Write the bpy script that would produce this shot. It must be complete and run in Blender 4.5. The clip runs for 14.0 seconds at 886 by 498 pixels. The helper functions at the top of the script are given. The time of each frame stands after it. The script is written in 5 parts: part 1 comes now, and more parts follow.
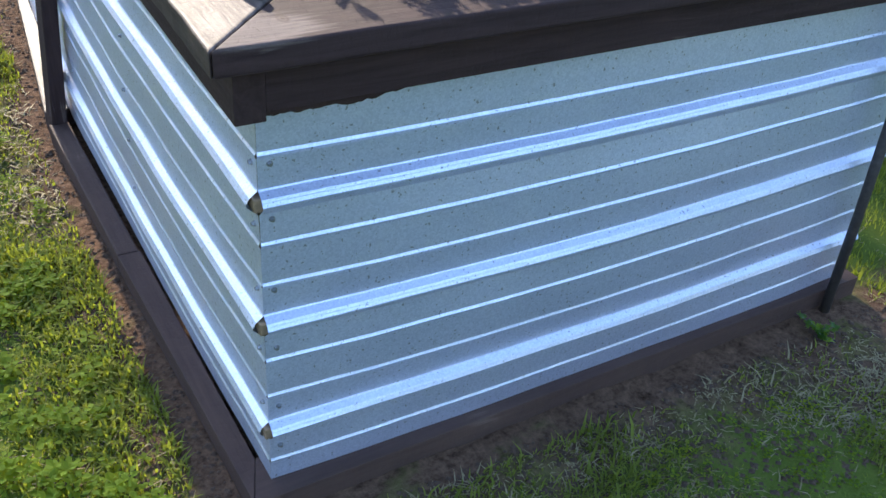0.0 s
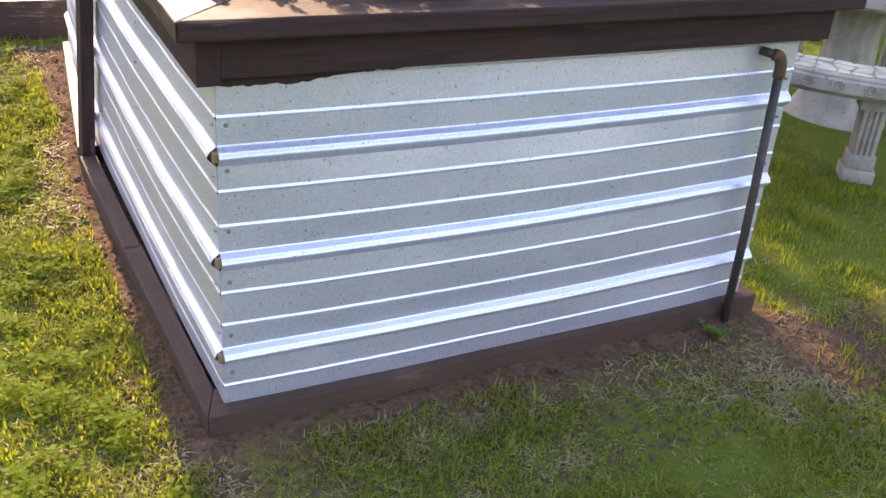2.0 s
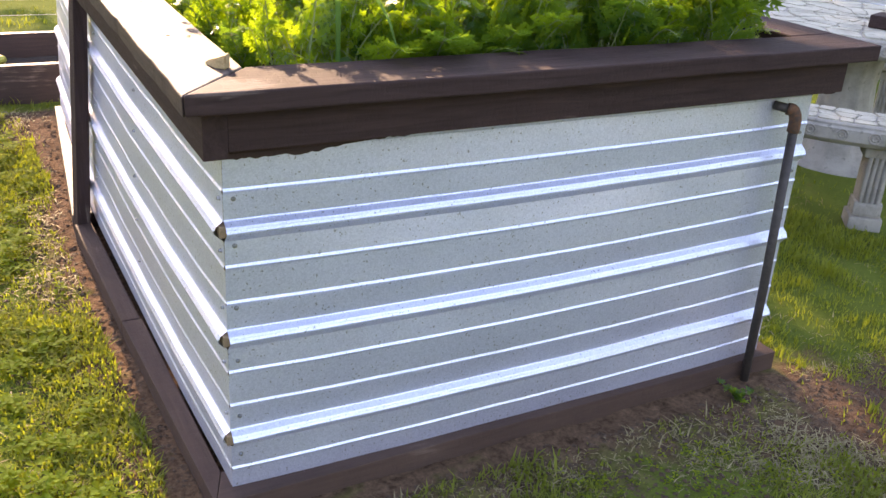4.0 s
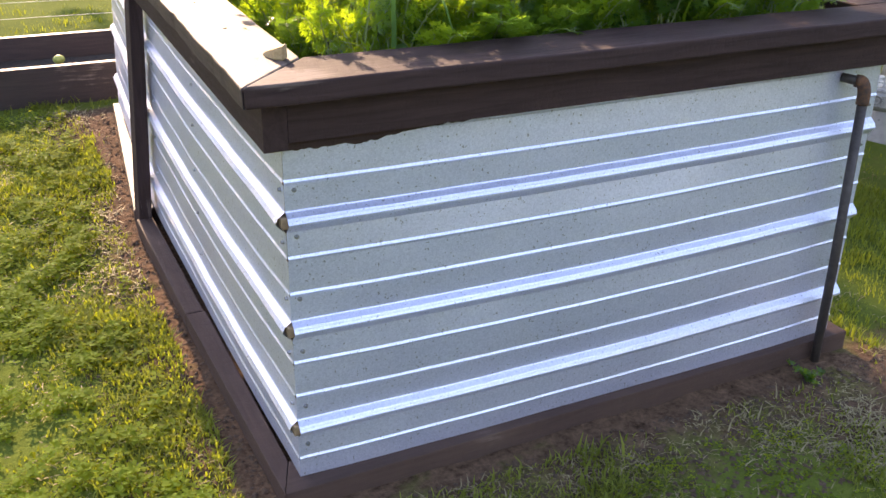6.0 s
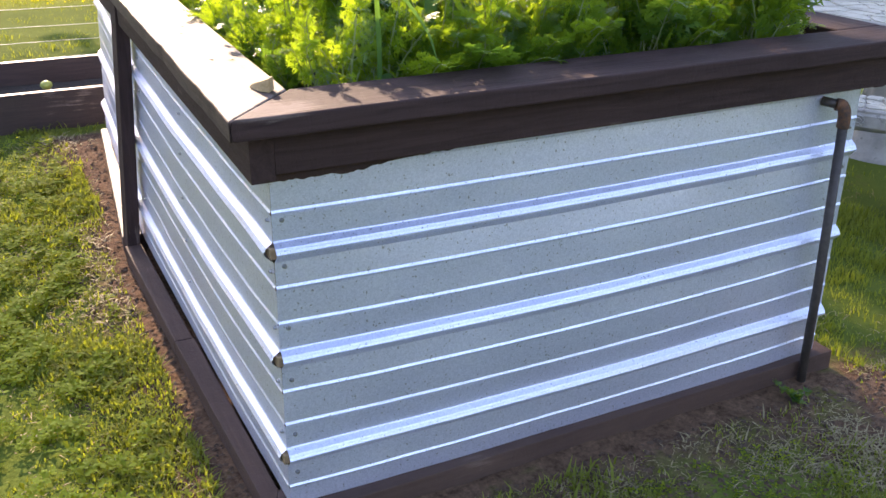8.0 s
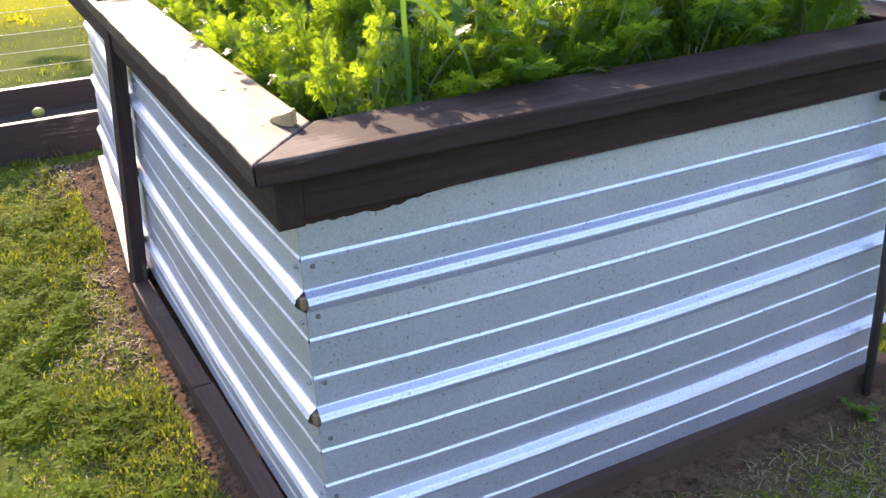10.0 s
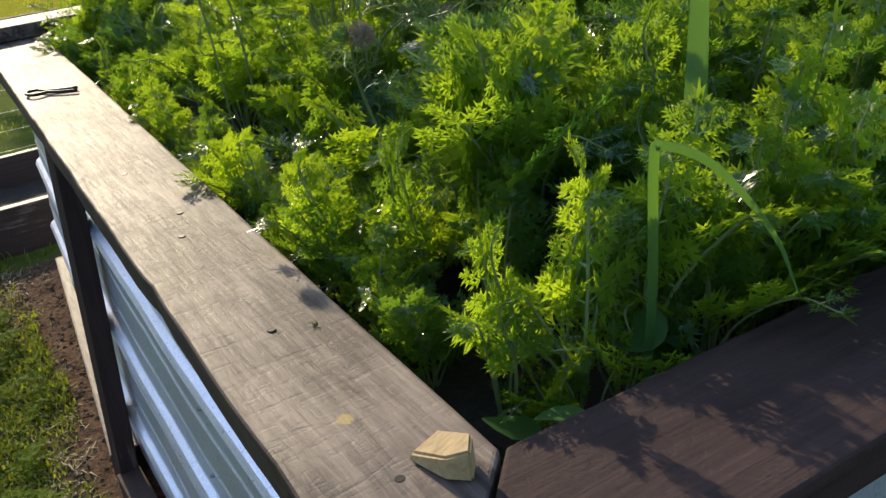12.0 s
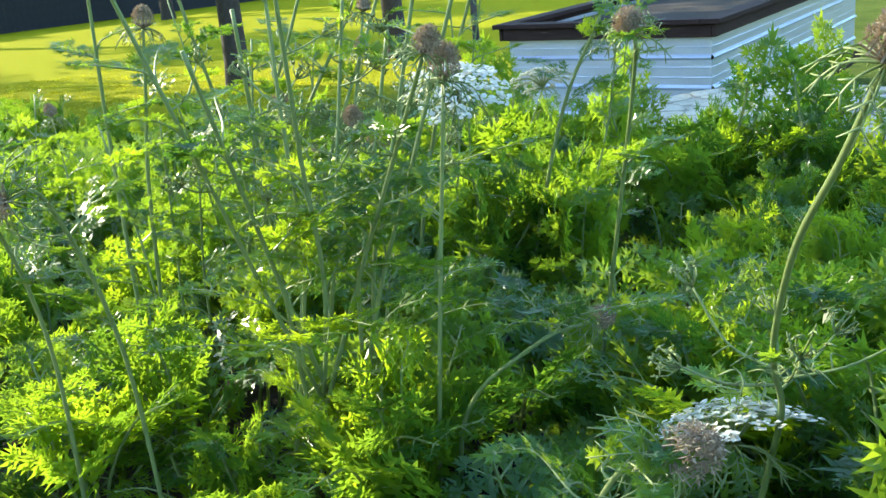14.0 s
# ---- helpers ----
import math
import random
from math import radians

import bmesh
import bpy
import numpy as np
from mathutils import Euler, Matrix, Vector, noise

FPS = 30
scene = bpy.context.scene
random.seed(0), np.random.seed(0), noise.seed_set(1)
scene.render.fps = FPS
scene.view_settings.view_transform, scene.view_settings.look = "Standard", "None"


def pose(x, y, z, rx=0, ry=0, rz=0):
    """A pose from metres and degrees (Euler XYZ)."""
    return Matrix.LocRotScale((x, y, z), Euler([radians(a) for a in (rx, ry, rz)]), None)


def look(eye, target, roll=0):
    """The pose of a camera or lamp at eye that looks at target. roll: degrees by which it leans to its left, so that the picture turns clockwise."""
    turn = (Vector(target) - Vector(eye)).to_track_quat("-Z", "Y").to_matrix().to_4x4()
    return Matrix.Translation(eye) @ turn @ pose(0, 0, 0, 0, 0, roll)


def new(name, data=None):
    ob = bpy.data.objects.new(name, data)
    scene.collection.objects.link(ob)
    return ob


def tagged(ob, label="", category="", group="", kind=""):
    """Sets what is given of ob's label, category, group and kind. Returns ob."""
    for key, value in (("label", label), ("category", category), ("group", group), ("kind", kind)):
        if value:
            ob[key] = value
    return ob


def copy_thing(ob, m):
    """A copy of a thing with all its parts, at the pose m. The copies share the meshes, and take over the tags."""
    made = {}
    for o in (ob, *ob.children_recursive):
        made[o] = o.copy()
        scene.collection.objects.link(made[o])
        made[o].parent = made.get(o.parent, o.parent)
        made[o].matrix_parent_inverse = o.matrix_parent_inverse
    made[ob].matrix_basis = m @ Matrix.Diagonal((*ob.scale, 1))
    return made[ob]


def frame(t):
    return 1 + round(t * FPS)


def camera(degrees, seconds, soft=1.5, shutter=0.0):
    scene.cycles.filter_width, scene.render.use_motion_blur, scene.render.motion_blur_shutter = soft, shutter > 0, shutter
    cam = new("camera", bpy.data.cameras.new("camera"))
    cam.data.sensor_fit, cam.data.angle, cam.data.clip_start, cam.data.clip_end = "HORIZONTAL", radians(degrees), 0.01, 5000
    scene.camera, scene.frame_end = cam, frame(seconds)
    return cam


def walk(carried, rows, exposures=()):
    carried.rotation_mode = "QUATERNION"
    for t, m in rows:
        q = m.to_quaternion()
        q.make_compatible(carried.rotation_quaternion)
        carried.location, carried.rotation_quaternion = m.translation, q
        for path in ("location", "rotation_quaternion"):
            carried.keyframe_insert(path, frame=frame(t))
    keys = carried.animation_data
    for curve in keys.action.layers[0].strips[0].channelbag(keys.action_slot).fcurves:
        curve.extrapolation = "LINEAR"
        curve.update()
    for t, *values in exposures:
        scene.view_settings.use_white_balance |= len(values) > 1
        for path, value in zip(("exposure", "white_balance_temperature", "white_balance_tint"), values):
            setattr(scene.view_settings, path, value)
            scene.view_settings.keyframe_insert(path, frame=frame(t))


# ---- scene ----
cam = camera(49.9, 14.0)
PATH = [
    (0, (-0.405, -1.129, 1.392), (0.494, 0.264, 0.273), 4.8),
    (0.5, (-0.455, -1.35, 1.377), (0.476, 0.081, 0.335), 5.6),
    (1, (-0.469, -1.606, 1.372), (0.451, -0.13, 0.384), 6.7),
    (1.5, (-0.456, -1.685, 1.356), (0.401, -0.134, 0.428), 5.7),
    (2, (-0.442, -1.689, 1.355), (0.437, -0.135, 0.453), 5.1),
    (2.5, (-0.436, -1.671, 1.364), (0.458, -0.113, 0.485), 4.3),
    (3, (-0.438, -1.637, 1.362), (0.475, -0.073, 0.514), 4.4),
    (5.5, (-0.46, -1.564, 1.358), (0.395, 0.054, 0.552), 1.7),
    (6, (-0.456, -1.565, 1.354), (0.353, 0.059, 0.511), 1.0),
    (6.5, (-0.456, -1.585, 1.364), (0.36, 0.036, 0.522), 0.6),
    (7, (-0.456, -1.577, 1.365), (0.368, 0.043, 0.53), 0.6),
    (7.5, (-0.455, -1.573, 1.378), (0.379, 0.053, 0.565), 0.7),
    (9.8, (-0.451, -1.455, 1.377), (0.387, 0.169, 0.566), -0.4),
    (10, (-0.441, -1.366, 1.375), (0.395, 0.258, 0.56), -2.4),
    (10.5, (-0.462, -1.215, 1.395), (0.385, 0.392, 0.559), -4.4),
    (11, (-0.352, -0.963, 1.366), (0.485, 0.64, 0.513), -5.4),
    (11.5, (-0.23, -0.713, 1.399), (0.601, 0.884, 0.528), -6.2),
    (11.8, (-0.221, -0.566, 1.373), (0.644, 1.035, 0.544), -6.2),
    (12, (-0.237, -0.435, 1.371), (0.641, 1.156, 0.536), -6.8),
    (12.2, (-0.264, -0.307, 1.387), (0.636, 1.298, 0.602), -8.4),
    (12.5, (-0.278, -0.161, 1.39), (0.655, 1.416, 0.587), -8.5),
    (12.8, (-0.235, -0.013, 1.373), (0.701, 1.56, 0.567), -8.1),
    (13, (-0.199, 0.075, 1.391), (0.749, 1.642, 0.586), -7.7),
    (13.3, (-0.183, 0.167, 1.419), (0.853, 1.721, 0.703), -4.8),
    (13.5, (-0.179, 0.231, 1.413), (1.017, 1.677, 0.72), -3.7),
    (13.6, (-0.182, 0.269, 1.407), (1.099, 1.644, 0.724), -4.8),
    (13.8, (-0.18, 0.371, 1.391), (1.254, 1.589, 0.714), -5.2),
    (14, (-0.18, 0.465, 1.415), (1.383, 1.54, 0.784), -5.9),
]
EXPOSURES = [(0.0, 2.15, 6050, 12), (1.0, 2.68, 8500, 28), (3.0, 2.68, 8500, 28), (5.5, 2.52, 8100, 27), (7.5, 2.42, 7400, 26), (11.0, 2.22, 7000, 21), (11.6, 1.75, 6900, 14), (12.0, 1.22, 6800, 8), (12.5, 1.42, 6900, 0), (13.0, 1.92, 6900, -2), (13.5, 2.0, 6800, -3), (14.0, 2.42, 6200, -2)]
walk(cam, [(t, look(eye, target, roll)) for t, eye, target, roll in PATH], EXPOSURES)

# ---- world, sun, exposure ----
SUN_EL, SUN_AZ = 25.0, 3.0      # degrees above the ground, and from +y towards +x
world = bpy.data.worlds.new("sky")
scene.world = world
world.use_nodes = True
wn = world.node_tree
sky = wn.nodes.new("ShaderNodeTexSky")
sky.sky_type, sky.sun_disc = "NISHITA", False
sky.sun_elevation, sky.sun_rotation = radians(SUN_EL), radians(SUN_AZ)
sky.dust_density, sky.ozone_density = 0.7, 1.5
wn.nodes["Background"].inputs["Strength"].default_value = 0.15
wn.links.new(sky.outputs[0], wn.nodes["Background"].inputs["Color"])
sun = new("sun", bpy.data.lights.new("sun", "SUN"))
sun.data.energy, sun.data.angle, sun.data.color = 2.4, radians(0.55), (1.0, 0.85, 0.62)
e, a = radians(SUN_EL), radians(SUN_AZ)
sun.matrix_world = look((40 * math.cos(e) * math.sin(a), 40 * math.cos(e) * math.cos(a), 40 * math.sin(e)), (0, 0, 0))


# ---- helpers of this scene ----
def mesh_of(name, verts, faces, smooth=False):
    me = bpy.data.meshes.new(name)
    me.from_pydata([tuple(v) for v in verts], [], faces)
    if smooth:
        me.polygons.foreach_set("use_smooth", [True] * len(me.polygons))
    me.update()
    return me


def thing(name, at, label, category, group="", kind="", rz=0.0):
    ob = new(name)
    ob.empty_display_size = 0.05
    ob.matrix_world = pose(*at, 0, 0, rz)
    return tagged(ob, label, category, group, kind)


def child(name, me, mat, parent, label=""):
    """A part whose mesh is given in the parent's own coordinates."""
    ob = new(name, me)
    ob.parent = parent
    if mat and not me.materials:
        me.materials.append(mat)
    return tagged(ob, label)


def part(name, bm, mat, parent, label="", smooth=False):
    me = bpy.data.meshes.new(name)
    bm.to_mesh(me)
    bm.free()
    if smooth:
        me.polygons.foreach_set("use_smooth", [True] * len(me.polygons))
    return child(name, me, mat, parent, label)


def solo(name, me, mat, label, category, group="", kind=""):
    ob = new(name, me)
    me.materials.append(mat)
    return tagged(ob, label, category, group, kind)


def box(bm, x0, x1, y0, y1, z0, z1, bevel=0.004, seg=2):
    made = bmesh.ops.create_cube(bm, size=1.0)
    vs = made["verts"]
    bmesh.ops.scale(bm, vec=(x1 - x0, y1 - y0, z1 - z0), verts=vs)
    bmesh.ops.translate(bm, vec=((x0 + x1) / 2, (y0 + y1) / 2, (z0 + z1) / 2), verts=vs)
    if bevel:
        es = {ed for v in vs for ed in v.link_edges}
        bmesh.ops.bevel(bm, geom=list(es), offset=bevel, segments=seg, affect="EDGES", profile=0.6)
    return bm


def prism(poly, z0, z1, bevel=0.004, seg=2, cuts=0):
    """A board from its outline seen from above; top rim z1 may be a function of (x, y)."""
    bm = bmesh.new()
    low = [bm.verts.new((x, y, z0)) for x, y in poly]
    high = [bm.verts.new((x, y, z1)) for x, y in poly]
    n = len(poly)
    bm.faces.new(low[::-1])
    bm.faces.new(high)
    for i in range(n):
        bm.faces.new((low[i], low[(i + 1) % n], high[(i + 1) % n], high[i]))
    bmesh.ops.recalc_face_normals(bm, faces=bm.faces)
    if bevel:
        bmesh.ops.bevel(bm, geom=list(bm.edges), offset=bevel, segments=seg, affect="EDGES", profile=0.6)
    return bm


def tube(verts, faces, pts, r0, r1, sides=6):
    """Adds a tapering tube along pts to the lists."""
    pts = [Vector(p) for p in pts]
    base = len(verts)
    n = len(pts)
    for i, p in enumerate(pts):
        d = (pts[min(i + 1, n - 1)] - pts[max(i - 1, 0)]).normalized()
        u = d.cross(Vector((0.3, 0.2, 1)) if abs(d.z) < 0.9 else Vector((1, 0.1, 0))).normalized()
        w = d.cross(u)
        r = r0 + (r1 - r0) * i / max(n - 1, 1)
        for k in range(sides):
            t = 2 * math.pi * k / sides
            verts.append(p + u * (r * math.cos(t)) + w * (r * math.sin(t)))
    for i in range(n - 1):
        for k in range(sides):
            k2 = (k + 1) % sides
            faces.append((base + i * sides + k, base + i * sides + k2, base + (i + 1) * sides + k2, base + (i + 1) * sides + k))
    faces.append(tuple(base + k for k in range(sides))[::-1])
    faces.append(tuple(base + (n - 1) * sides + k for k in range(sides)))


def bend(points, steps=8):
    """A smooth line through the points (Catmull-Rom)."""
    p = [Vector(q) for q in points]
    p = [p[0] * 2 - p[1]] + p + [p[-1] * 2 - p[-2]]
    out = []
    for i in range(1, len(p) - 2):
        for s in range(steps):
            t = s / steps
            out.append(0.5 * (2 * p[i] + (p[i + 1] - p[i - 1]) * t + (2 * p[i - 1] - 5 * p[i] + 4 * p[i + 1] - p[i + 2]) * t * t + (3 * p[i] - p[i - 1] - 3 * p[i + 1] + p[i + 2]) * t ** 3))
    return out + [p[-2]]


# ---- materials ----
class Nodes:
    """A small helper round one node material."""

    def __init__(self, name):
        self.mat = bpy.data.materials.new(name)
        self.mat.use_nodes = True
        self.t = self.mat.node_tree
        self.bsdf = self.t.nodes["Principled BSDF"]
        self.out = self.t.nodes["Material Output"]
        self.co = self.t.nodes.new("ShaderNodeTexCoord").outputs["Object"]

    def set(self, **kw):
        for k, v in kw.items():
            self.bsdf.inputs[k.replace("_", " ")].default_value = v
        return self

    def link(self, a, b):
        self.t.links.new(a, b)

    def scaled(self, sx, sy, sz, src=None):
        m = self.t.nodes.new("ShaderNodeMapping")
        m.inputs["Scale"].default_value = (sx, sy, sz)
        self.link(src or self.co, m.inputs["Vector"])
        return m.outputs[0]

    def noise(self, scale, detail=4, rough=0.6, src=None, dist=0.0):
        n = self.t.nodes.new("ShaderNodeTexNoise")
        n.inputs["Scale"].default_value, n.inputs["Detail"].default_value = scale, detail
        n.inputs["Roughness"].default_value, n.inputs["Distortion"].default_value = rough, dist
        self.link(src or self.co, n.inputs["Vector"])
        return n.outputs["Fac"]

    def cells(self, scale, feature="F1", out="Color", src=None):
        n = self.t.nodes.new("ShaderNodeTexVoronoi")
        n.feature = feature
        n.inputs["Scale"].default_value = scale
        self.link(src or self.co, n.inputs["Vector"])
        return n.outputs[out]

    def ramp(self, fac, stops):
        r = self.t.nodes.new("ShaderNodeValToRGB")
        el = r.color_ramp.elements
        for i, (p, c) in enumerate(stops):
            s = el[i] if i < 2 else el.new(p)
            s.position = p
            s.color = (*c, 1) if isinstance(c, tuple) else (c, c, c, 1)
        self.link(fac, r.inputs[0])
        return r.outputs[0]

    def mix(self, fac, a, b, mode="MIX"):
        m = self.t.nodes.new("ShaderNodeMix")
        m.data_type, m.blend_type = "RGBA", mode
        for sock, v in ((m.inputs[0], fac), (m.inputs[6], a), (m.inputs[7], b)):
            if isinstance(v, (int, float)):
                sock.default_value = v
            elif isinstance(v, tuple):
                sock.default_value = (*v, 1)
            else:
                self.link(v, sock)
        return m.outputs[2]

    def math(self, op, a, b=0.0):
        m = self.t.nodes.new("ShaderNodeMath")
        m.operation = op
        for sock, v in zip(m.inputs, (a, b)):
            if isinstance(v, (int, float)):
                sock.default_value = v
            else:
                self.link(v, sock)
        return m.outputs[0]

    def random(self):
        return self.t.nodes.new("ShaderNodeObjectInfo").outputs["Random"]

    def island(self):
        return self.t.nodes.new("ShaderNodeNewGeometry").outputs["Random Per Island"]

    def bump(self, height, strength=0.3, distance=0.002):
        b = self.t.nodes.new("ShaderNodeBump")
        b.inputs["Strength"].default_value, b.inputs["Distance"].default_value = strength, distance
        self.link(height, b.inputs["Height"])
        self.link(b.outputs[0], self.bsdf.inputs["Normal"])

    def colour(self, c):
        self.link(c, self.bsdf.inputs["Base Color"])

    def rough(self, r):
        self.link(r, self.bsdf.inputs["Roughness"])


def painted_wood(name, along, wear, seed=0.0, knots=(), gloss=0.0, sawn=0.0, pale_spot=None, dust=0.0):
    """Dark brown stain on sawn softwood, worn grey-tan in places; along: the axis of the grain."""
    n = Nodes(name)
    s = {"x": (1.6, 22, 22), "y": (22, 1.6, 22), "z": (22, 22, 1.6)}[along]
    co = n.scaled(*s)
    grain = n.noise(3.0, 8, 0.65, co, 0.6)
    fine = n.noise(11.0, 6, 0.7, co, 0.2)
    blot = n.noise(3.3 + seed, 5, 0.6)
    saw = n.noise(55, 4, 0.65, n.scaled(*{"x": (1.7, .9, .9), "y": (.9, 1.7, .9), "z": (.9, .9, 1.7)}[along]))
    brown = n.ramp(grain, [(0.3, (0.030, 0.0175, 0.0165)), (0.7, (0.060, 0.035, 0.032))])
    bare = n.ramp(fine, [(0.3, (0.158, 0.118, 0.100 - 0.01 * sawn)), (0.7, (0.315 - 0.08 * sawn, 0.245 - 0.085 * sawn, 0.205 - 0.09 * sawn))])
    worn = n.ramp(n.math("ADD", n.math("MULTIPLY", blot, 0.7), n.math("MULTIPLY", grain, 0.5)), [(0.74 - wear, 0.0), (0.9 - wear, 1.0)])
    if pale_spot:
        # paler bare-wood tone mixed in round one spot
        near = n.t.nodes.new("ShaderNodeVectorMath")
        near.operation = "DISTANCE"
        near.inputs[1].default_value = (pale_spot[0] * 0.6, pale_spot[1], pale_spot[2] * 6)
        n.link(n.scaled(0.6, 1, 6), near.inputs[0])
        reach = n.math("ADD", n.math("DIVIDE", near.outputs["Value"], pale_spot[3]), n.math("ADD", n.math("MULTIPLY", blot, 0.5), n.math("MULTIPLY", grain, 1.5)))
        worn = n.math("MAXIMUM", worn, n.ramp(n.math("MULTIPLY", reach, 0.5), [(0.74, 0.55), (0.90, 0.0)]))
    bare = n.mix(1.0, bare, n.ramp(saw, [(0.35, 0.94), (0.65, 1.03)]), "MULTIPLY")
    wood = n.mix(worn, brown, bare)
    if dust:
        wood = n.mix(n.math("MULTIPLY", n.ramp(n.math("ADD", n.math("MULTIPLY", blot, 0.6), n.math("MULTIPLY", fine, 0.4)), [(0.3, 0.2), (0.7, 1.0)]), dust), wood, (0.15, 0.095, 0.068))
    for kx, ky, kr in knots:
        away = n.t.nodes.new("ShaderNodeVectorMath")
        away.operation = "DISTANCE"
        away.inputs[1].default_value = (kx, ky * 0.6, 0.5682)
        n.link(n.scaled(1.0, 0.6, 0.6), away.inputs[0])
        ring = n.math("ADD", n.math("DIVIDE", away.outputs["Value"], kr), n.math("MULTIPLY", fine, 0.5))
        wood = n.mix(n.ramp(ring, [(0.35, 0.75), (0.55, 0.2), (0.72, 0.6), (0.95, 0.0)]), wood, (0.06, 0.035, 0.025))
    if sawn:
        pit = n.noise(1.0, 3, 0.7, n.scaled(70, 170, 70))
        wood = n.mix(n.ramp(pit, [(0.22, 0.5), (0.31, 0.0)]), wood, (0.09, 0.06, 0.045))
        # stain that has stayed on the outer arris and the sides
        axes = n.t.nodes.new("ShaderNodeSeparateXYZ")
        n.link(n.co, axes.inputs[0])
        inward = n.math("SUBTRACT", axes.outputs[0], n.math("MULTIPLY", axes.outputs[1], 0.036))
        rim = n.math("MULTIPLY", n.math("ADD", n.math("ADD", inward, 0.100), n.math("MULTIPLY", grain, 0.016)), 10.0)
        kept = n.math("MAXIMUM", n.ramp(rim, [(0.225, 0.9), (0.275, 0.0)]), n.ramp(n.math("SUBTRACT", axes.outputs[2], 0.44), [(0.495, 0.9), (0.502, 0.0)]))
        wood = n.mix(kept, wood, brown)
        # a yellow resin stain near the corner
        away = n.t.nodes.new("ShaderNodeVectorMath")
        away.operation = "DISTANCE"
        away.inputs[1].default_value = (-0.015, 0.159, 0.947)
        n.link(n.co, away.inputs[0])
        blob = n.math("ADD", n.math("DIVIDE", away.outputs["Value"], 0.016), n.math("MULTIPLY", fine, 0.9))
        wood = n.mix(n.ramp(blob, [(0.8, 0.7), (1.25, 0.0)]), wood, (0.36, 0.23, 0.05))
    n.colour(wood)
    n.rough(n.ramp(fine, [(0.2, 0.62 - 2 * gloss), (0.8, 0.85 - 2 * gloss)]))
    n.bsdf.inputs["Specular IOR Level"].default_value = 0.14 + 3.5 * gloss
    if sawn:
        cross = n.noise(1.0, 4, 0.65, n.scaled(16, 105, 16), 0.7)
        saw = n.mix(n.ramp(n.noise(7, 3, 0.6), [(0.35, 0.15), (0.6, 0.85)]), saw, cross)
    n.bump(n.math("ADD", n.math("ADD", n.math("MULTIPLY", grain, 1.0 - sawn), n.math("MULTIPLY", fine, 0.5)), n.math("MULTIPLY", n.ramp(saw, [(0.32, 0.0), (0.50, 1.0)]), 0.35 + 0.1 * sawn)), 0.55 - 0.12 * sawn, 0.0025)
    return n.mat


WOOD_X = painted_wood("brown_stained_wood", "x", -0.05, 0.0, ((0.42, 0.03, 0.018),))
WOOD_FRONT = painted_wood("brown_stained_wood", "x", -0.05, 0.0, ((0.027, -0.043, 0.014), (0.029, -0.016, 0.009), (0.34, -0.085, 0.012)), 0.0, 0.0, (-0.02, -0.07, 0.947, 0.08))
WOOD_Y = painted_wood("brown_stained_wood", "y", 0.02)
WOOD_BASE_X = painted_wood("dusty_stained_wood", "x", -0.03, 0.4, dust=0.5)
WOOD_BASE_Y = painted_wood("dusty_stained_wood", "y", -0.03, 0.4, dust=0.5)
WOOD_Z = painted_wood("brown_stained_wood", "z", 0.0)
WOOD_CAP = painted_wood("weathered_stained_wood", "y", 0.2, 0.7, ((-0.018, 0.50, 0.016), (0.005, 0.088, 0.007), (0.035, 1.22, 0.014), (0.02, 0.86, 0.010), (0.06, 1.86, 0.016)), 0.065, 0.6)
# sun glare on the low boards, put into paler, glossier wood
WOOD_LOW = painted_wood("sun_glare_stained_wood", "x", 0.05, 0.3, (), 0.1)


def raw_wood():
    n = Nodes("raw_pine")
    g = n.noise(40, 5, 0.6, n.scaled(1, 5, 5), 0.4)
    n.colour(n.ramp(g, [(0.3, (0.28, 0.18, 0.08)), (0.7, (0.48, 0.34, 0.17))]))
    n.set(Roughness=0.8)
    n.bump(g, 0.5, 0.002)
    return n.mat


RAW = raw_wood()


OLD_WOOD = painted_wood("bare_brown_wood", "z", 0.35)


def zinc():
    """Zinc-coated sheet: small spangle, faint smears, fine specks of dirt."""
    n = Nodes("zinc_coated_steel")
    sp = n.cells(330)
    sm = n.noise(5, 5, 0.65, n.scaled(0.6, 0.6, 2.2))
    fleck = n.noise(150, 2, 0.5)
    grit = n.noise(520, 3, 0.7)
    grey = n.t.nodes.new("ShaderNodeSeparateColor")
    n.link(sp, grey.inputs[0])
    val = n.math("ADD", n.math("MULTIPLY", grey.outputs[0], 0.10), n.math("MULTIPLY", n.math("ADD", sm, n.math("MULTIPLY", grit, 0.5)), 0.11))
    base = n.ramp(val, [(0.03, (0.525, 0.555, 0.70)), (0.2, (0.745, 0.775, 0.93))])
    dirt = n.ramp(fleck, [(0.665, 0.0), (0.71, 1.0)])
    n.colour(n.mix(n.math("MULTIPLY", dirt, 0.62), base, (0.13, 0.12, 0.11)))
    n.set(Metallic=0.70)
    n.rough(n.math("ADD", n.math("MULTIPLY", grey.outputs[1], 0.10), n.math("ADD", n.math("MULTIPLY", sm, 0.12), 0.27)))
    n.bump(n.math("ADD", n.math("MULTIPLY", grey.outputs[2], 0.3), n.math("ADD", sm, n.math("MULTIPLY", grit, 0.5))), 0.2, 0.002)
    return n.mat


ZINC = zinc()


def plain(name, c, rough=0.6, metal=0.0, vary=0.25, scale=40, bump=0.2):
    n = Nodes(name)
    f = n.noise(scale, 5, 0.65)
    n.colour(n.ramp(f, [(0.25, tuple(v * (1 - vary) for v in c)), (0.75, tuple(min(1, v * (1 + vary)) for v in c))]))
    n.set(Roughness=rough, Metallic=metal)
    n.bump(f, bump, 0.002)
    return n.mat


